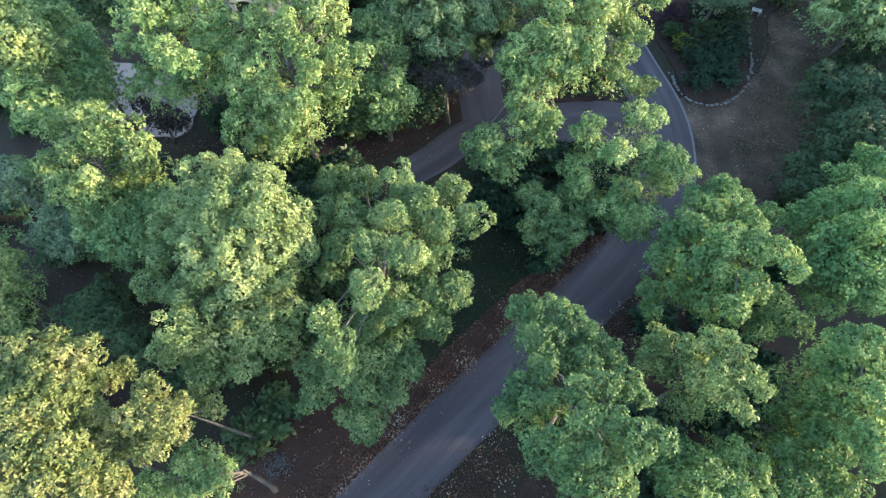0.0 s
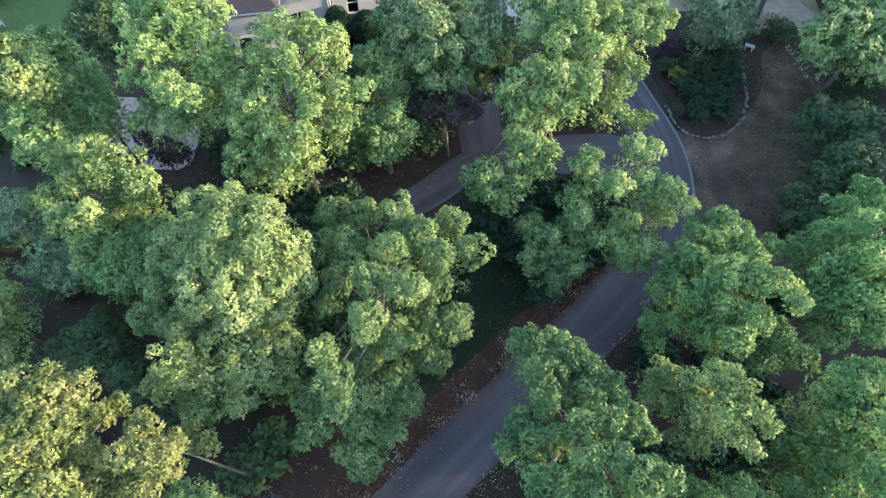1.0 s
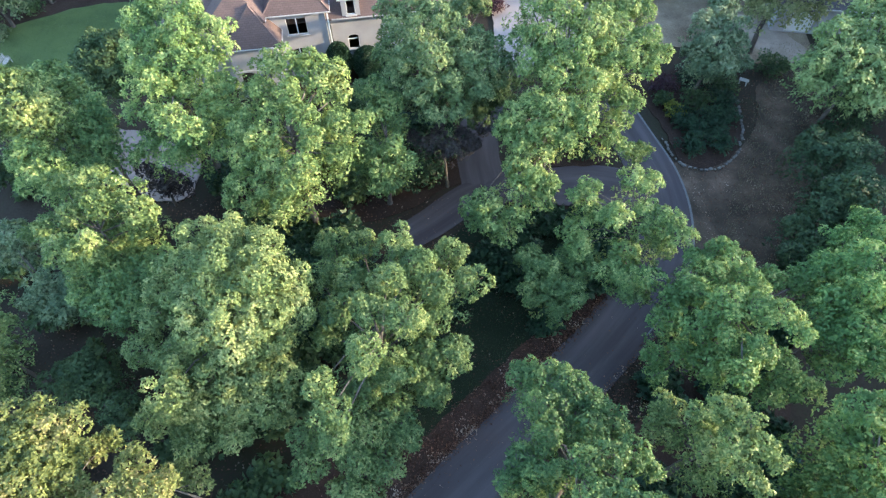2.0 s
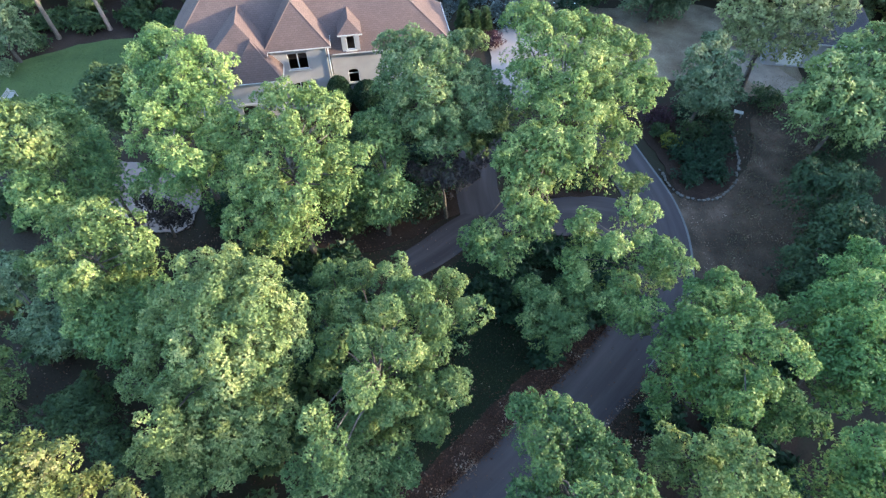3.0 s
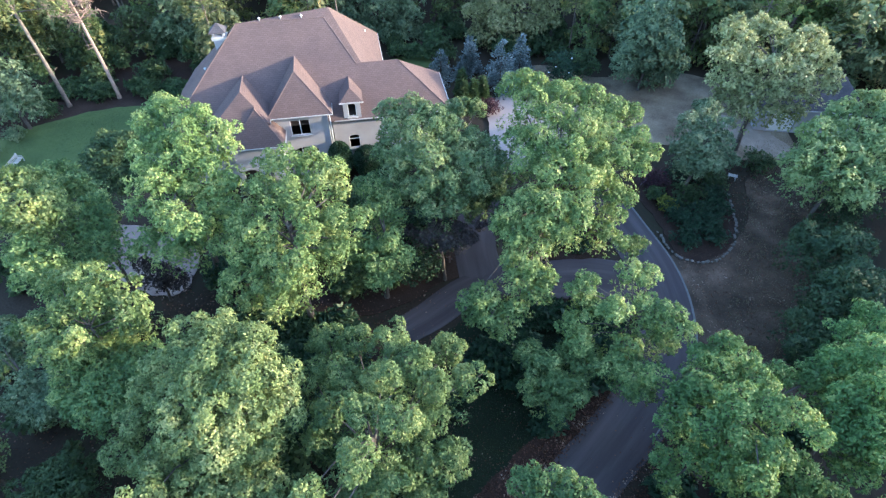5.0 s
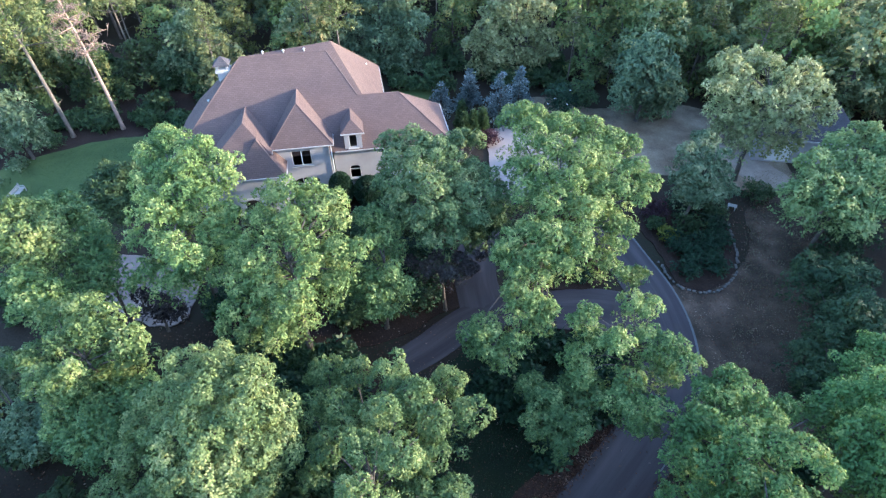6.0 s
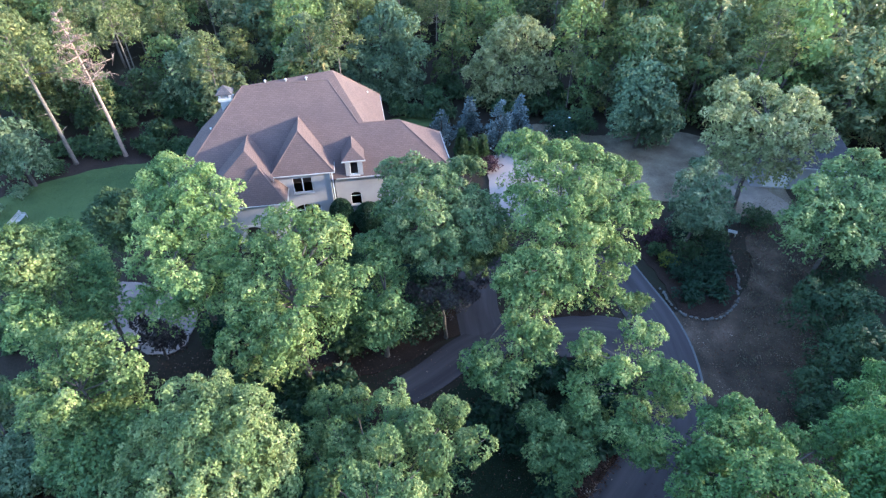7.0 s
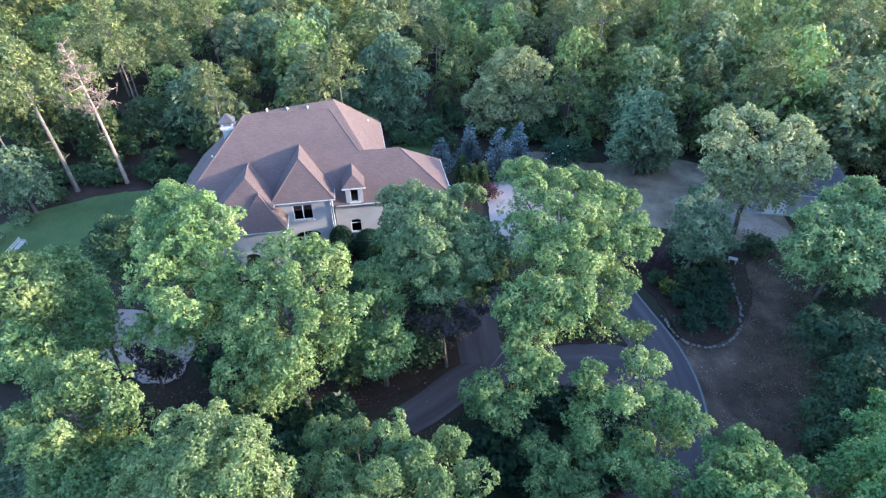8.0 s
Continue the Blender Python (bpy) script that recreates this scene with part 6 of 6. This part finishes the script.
def floor_bushes():
    rng = np.random.default_rng(91)
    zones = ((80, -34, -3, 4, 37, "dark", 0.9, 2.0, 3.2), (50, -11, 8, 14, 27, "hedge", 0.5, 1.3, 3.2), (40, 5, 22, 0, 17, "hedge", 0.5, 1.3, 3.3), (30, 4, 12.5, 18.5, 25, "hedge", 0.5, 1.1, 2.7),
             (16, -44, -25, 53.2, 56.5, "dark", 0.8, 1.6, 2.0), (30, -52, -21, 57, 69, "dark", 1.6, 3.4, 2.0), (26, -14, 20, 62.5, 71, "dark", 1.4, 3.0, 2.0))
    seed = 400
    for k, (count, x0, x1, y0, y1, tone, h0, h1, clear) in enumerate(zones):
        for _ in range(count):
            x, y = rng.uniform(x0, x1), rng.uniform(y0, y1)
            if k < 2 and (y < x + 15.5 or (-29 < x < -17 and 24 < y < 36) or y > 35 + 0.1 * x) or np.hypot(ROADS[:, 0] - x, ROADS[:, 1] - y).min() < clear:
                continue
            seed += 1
            shrub("low green bush on the woodland floor, darkened for shade", tone, x, y, rng.uniform(0.8, 1.5), rng.uniform(h0, h1), seed, 0.68, 0.46, "woodland_bush", "bushes on the woodland floor")


floor_bushes()


# ---- benches ----
def bench(label, x, y, turn, length, back=True):
    """A slatted garden bench: seat and back boards on four legs, with arm rests where it has a back."""
    ob = thing("garden_bench", pose(x, y, 0.03, 0, 0, turn), label, "bench")
    for k in range(4):
        v = -0.24 + k * 0.125
        part("seat_slat", new_box(-length / 2, length / 2, v, v + 0.1, 0.42, 0.45, 0.008), PALE_WOOD, ob)
    for u in (-length / 2 + 0.08, length / 2 - 0.15):
        for v in (-0.23, 0.17):
            part("leg", new_box(u, u + 0.07, v, v + 0.07, 0.0, 0.38, 0.006), PALE_WOOD, ob)
        part("rail", new_box(u + 0.005, u + 0.065, -0.24, 0.25, 0.382, 0.418, 0.006), PALE_WOOD, ob)
        if back:
            part("back_post", new_box(u, u + 0.07, 0.262, 0.32, 0.0, 0.92, 0.006), PALE_WOOD, ob)
            part("armrest", new_box(u, u + 0.07, -0.24, 0.258, 0.62, 0.66, 0.008), PALE_WOOD, ob)
            part("arm_post", new_box(u + 0.01, u + 0.06, -0.23, -0.18, 0.453, 0.617, 0.006), PALE_WOOD, ob)
    for k in range(3 if back else 0):
        part("back_slat", new_box(-length / 2, length / 2, 0.235, 0.259, 0.5 + k * 0.14, 0.6 + k * 0.14, 0.006), PALE_WOOD, ob)


bench("white garden bench at the edge of the lawn", -39.85, 41.9, 92, 2.6)
bench("small white stone bench among the shrubs", 26.8, 40.0, -25, 0.8, False)


# ---- stones round the bed ----
def stone_mesh(seed):
    rng = np.random.default_rng(seed)
    bm = bmesh.new()
    box(bm, -0.2, 0.2, -0.13, 0.13, -0.03, 0.17)
    bmesh.ops.bevel(bm, geom=bm.edges[:], offset=0.05, segments=1, affect="EDGES")
    for v in bm.verts:
        v.co += Vector(rng.normal(0, 0.015, 3))
    me = bpy.data.meshes.new("stone")
    bm.to_mesh(me)
    bm.free()
    me.materials.append(STONE)
    return me


def stone_row():
    edge = thing("stone_edging", pose(0, 0, 0.05), "low row of pale stones round the planting bed", "edging", kind="structure")
    stones = [stone_mesh(s) for s in range(4)]
    rng = np.random.default_rng(3)
    line = spline([(18.2, 33.0), (18.45, 31.2), (19.2, 30.0), (20.7, 29.6), (22.4, 30.2), (23.8, 31.5), (24.7, 33.4), (25.3, 35.6), (25.7, 38.0)], 0.36)
    for a, b in zip(line, line[1:]):
        ob = new("stone", stones[int(rng.integers(0, 4))])
        ob.parent = edge
        turn = math.degrees(math.atan2(b[1] - a[1], b[0] - a[0]))
        ob.matrix_basis = pose(a[0] + rng.normal(0, 0.05), a[1] + rng.normal(0, 0.05), 0, 0, 0, turn + rng.uniform(-25, 25)) @ Matrix.Scale(rng.uniform(0.45, 0.95), 4)


stone_row()


# ---- fallen leaves and grass blades ----
def scatter(name, spots, length, width, mat, label, category, seed, up=0.2):
    rng = np.random.default_rng(seed)
    spots = np.array(spots)
    w = rng.normal(size=(len(spots), 3)) * np.array((1, 1, 0.25)) + np.array((0, 0, up))
    ob = link_mesh(name, leaves_mesh(name, spots, w, length, width, rng), mat)
    return tagged(ob, label, category, kind="stuff")


def along(line, near, far, count, rng, z):
    pts = np.array(spline(line, 0.4))
    k = rng.integers(0, len(pts) - 1, count)
    d = pts[k + 1] - pts[k]
    d /= np.linalg.norm(d, axis=1, keepdims=True)
    off = rng.uniform(near, far, count) ** 1.0
    p = pts[k] + d * rng.uniform(0, 0.4, (count, 1)) + np.stack([d[:, 1], -d[:, 0]], 1) * off[:, None]
    return np.c_[p, np.full(count, z)]


rng_litter = np.random.default_rng(21)
DRIVE_LINE = [(-13, -8), (-7.6, -2.4), (-3.3, 2.0), (1.0, 6.2), (5.2, 10.0), (9.4, 13.9), (12.9, 17.5), (15.4, 21.2)]
scatter("fallen_leaves", np.concatenate([along(DRIVE_LINE, -3.6, -1.75, 4500, rng_litter, 0.03), along(DRIVE_LINE, -2.3, -1.8, 2500, rng_litter, 0.03),
                                         along(DRIVE_LINE, 1.8, 4.2, 5000, rng_litter, 0.03), along(DRIVE_LINE, -1.8, 1.8, 150, rng_litter, 0.068), along(DRIVE_LINE, -1.85, -1.5, 700, rng_litter, 0.055), along(DRIVE_LINE, 1.5, 1.9, 600, rng_litter, 0.055),
                                         np.c_[rng_litter.uniform(-30, 6, 9000), rng_litter.uniform(0, 27, 9000), np.full(9000, 0.02)]]),
        0.13, 0.09, LEAF["litter"], "brown fallen leaves along the drive and in the wood", "fallen leaves", 22, 0.15)
# blades on the shade-coloured turf, in the matching dark tone
inside = np.c_[rng_litter.uniform(-4, 12, 22000), rng_litter.uniform(9, 25, 22000), np.full(22000, 0.0)]
rise = inside[:, 1] - 0.93 * inside[:, 0]
inside = inside[(rise > 10.3) & (rise < 20.5) & (inside.sum(1) > 9) & (inside.sum(1) < 35.5)]
scatter("thin_grass", inside, 0.16, 0.03, LEAF["grass"], "thin blades of grass coloured dark for shade", "grass", 23, 1.2)
scatter("verge_litter", np.c_[rng_litter.uniform(18.8, 34, 6000), rng_litter.uniform(18, 42, 6000), np.full(6000, 0.02)], 0.12, 0.08, LEAF["litter"],
        "brown fallen leaves on the verge", "fallen leaves", 27, 0.15)
dry = np.c_[rng_litter.uniform(19, 36, 16000), rng_litter.uniform(19, 46, 16000), np.full(16000, 0.0)]
dry = dry[np.abs(dry[:, 0] - 22.5 - 0.5 * (dry[:, 1] - 22)) < 3.0]
scatter("dry_grass", dry, 0.2, 0.035, LEAF["dry_grass"], "tufts of dry grass on the verge", "grass", 24, 1.0)
lawn_spots = np.c_[rng_litter.uniform(-43, -27, 14000), rng_litter.uniform(41, 55, 14000), np.full(14000, 0.03)]
lawn_spots = lawn_spots[(lawn_spots[:, 1] < np.minimum(52.5, 52 + 0.65 * (lawn_spots[:, 0] + 36))) & (lawn_spots[:, 1] > 41)]
scatter("lawn_blades", lawn_spots, 0.14, 0.03, LEAF["lawn"], "short green blades of the lawn", "grass", 25, 1.2)
chips = np.c_[rng_litter.normal(-9.1, 0.4, 420), rng_litter.normal(3.6, 0.35, 420), rng_litter.uniform(0.0, 0.05, 420)]
scatter("wood_chips", chips, 0.12, 0.06, EDGING, "small heap of pale grey wood chips on the soil", "wood chips", 28, 0.15)
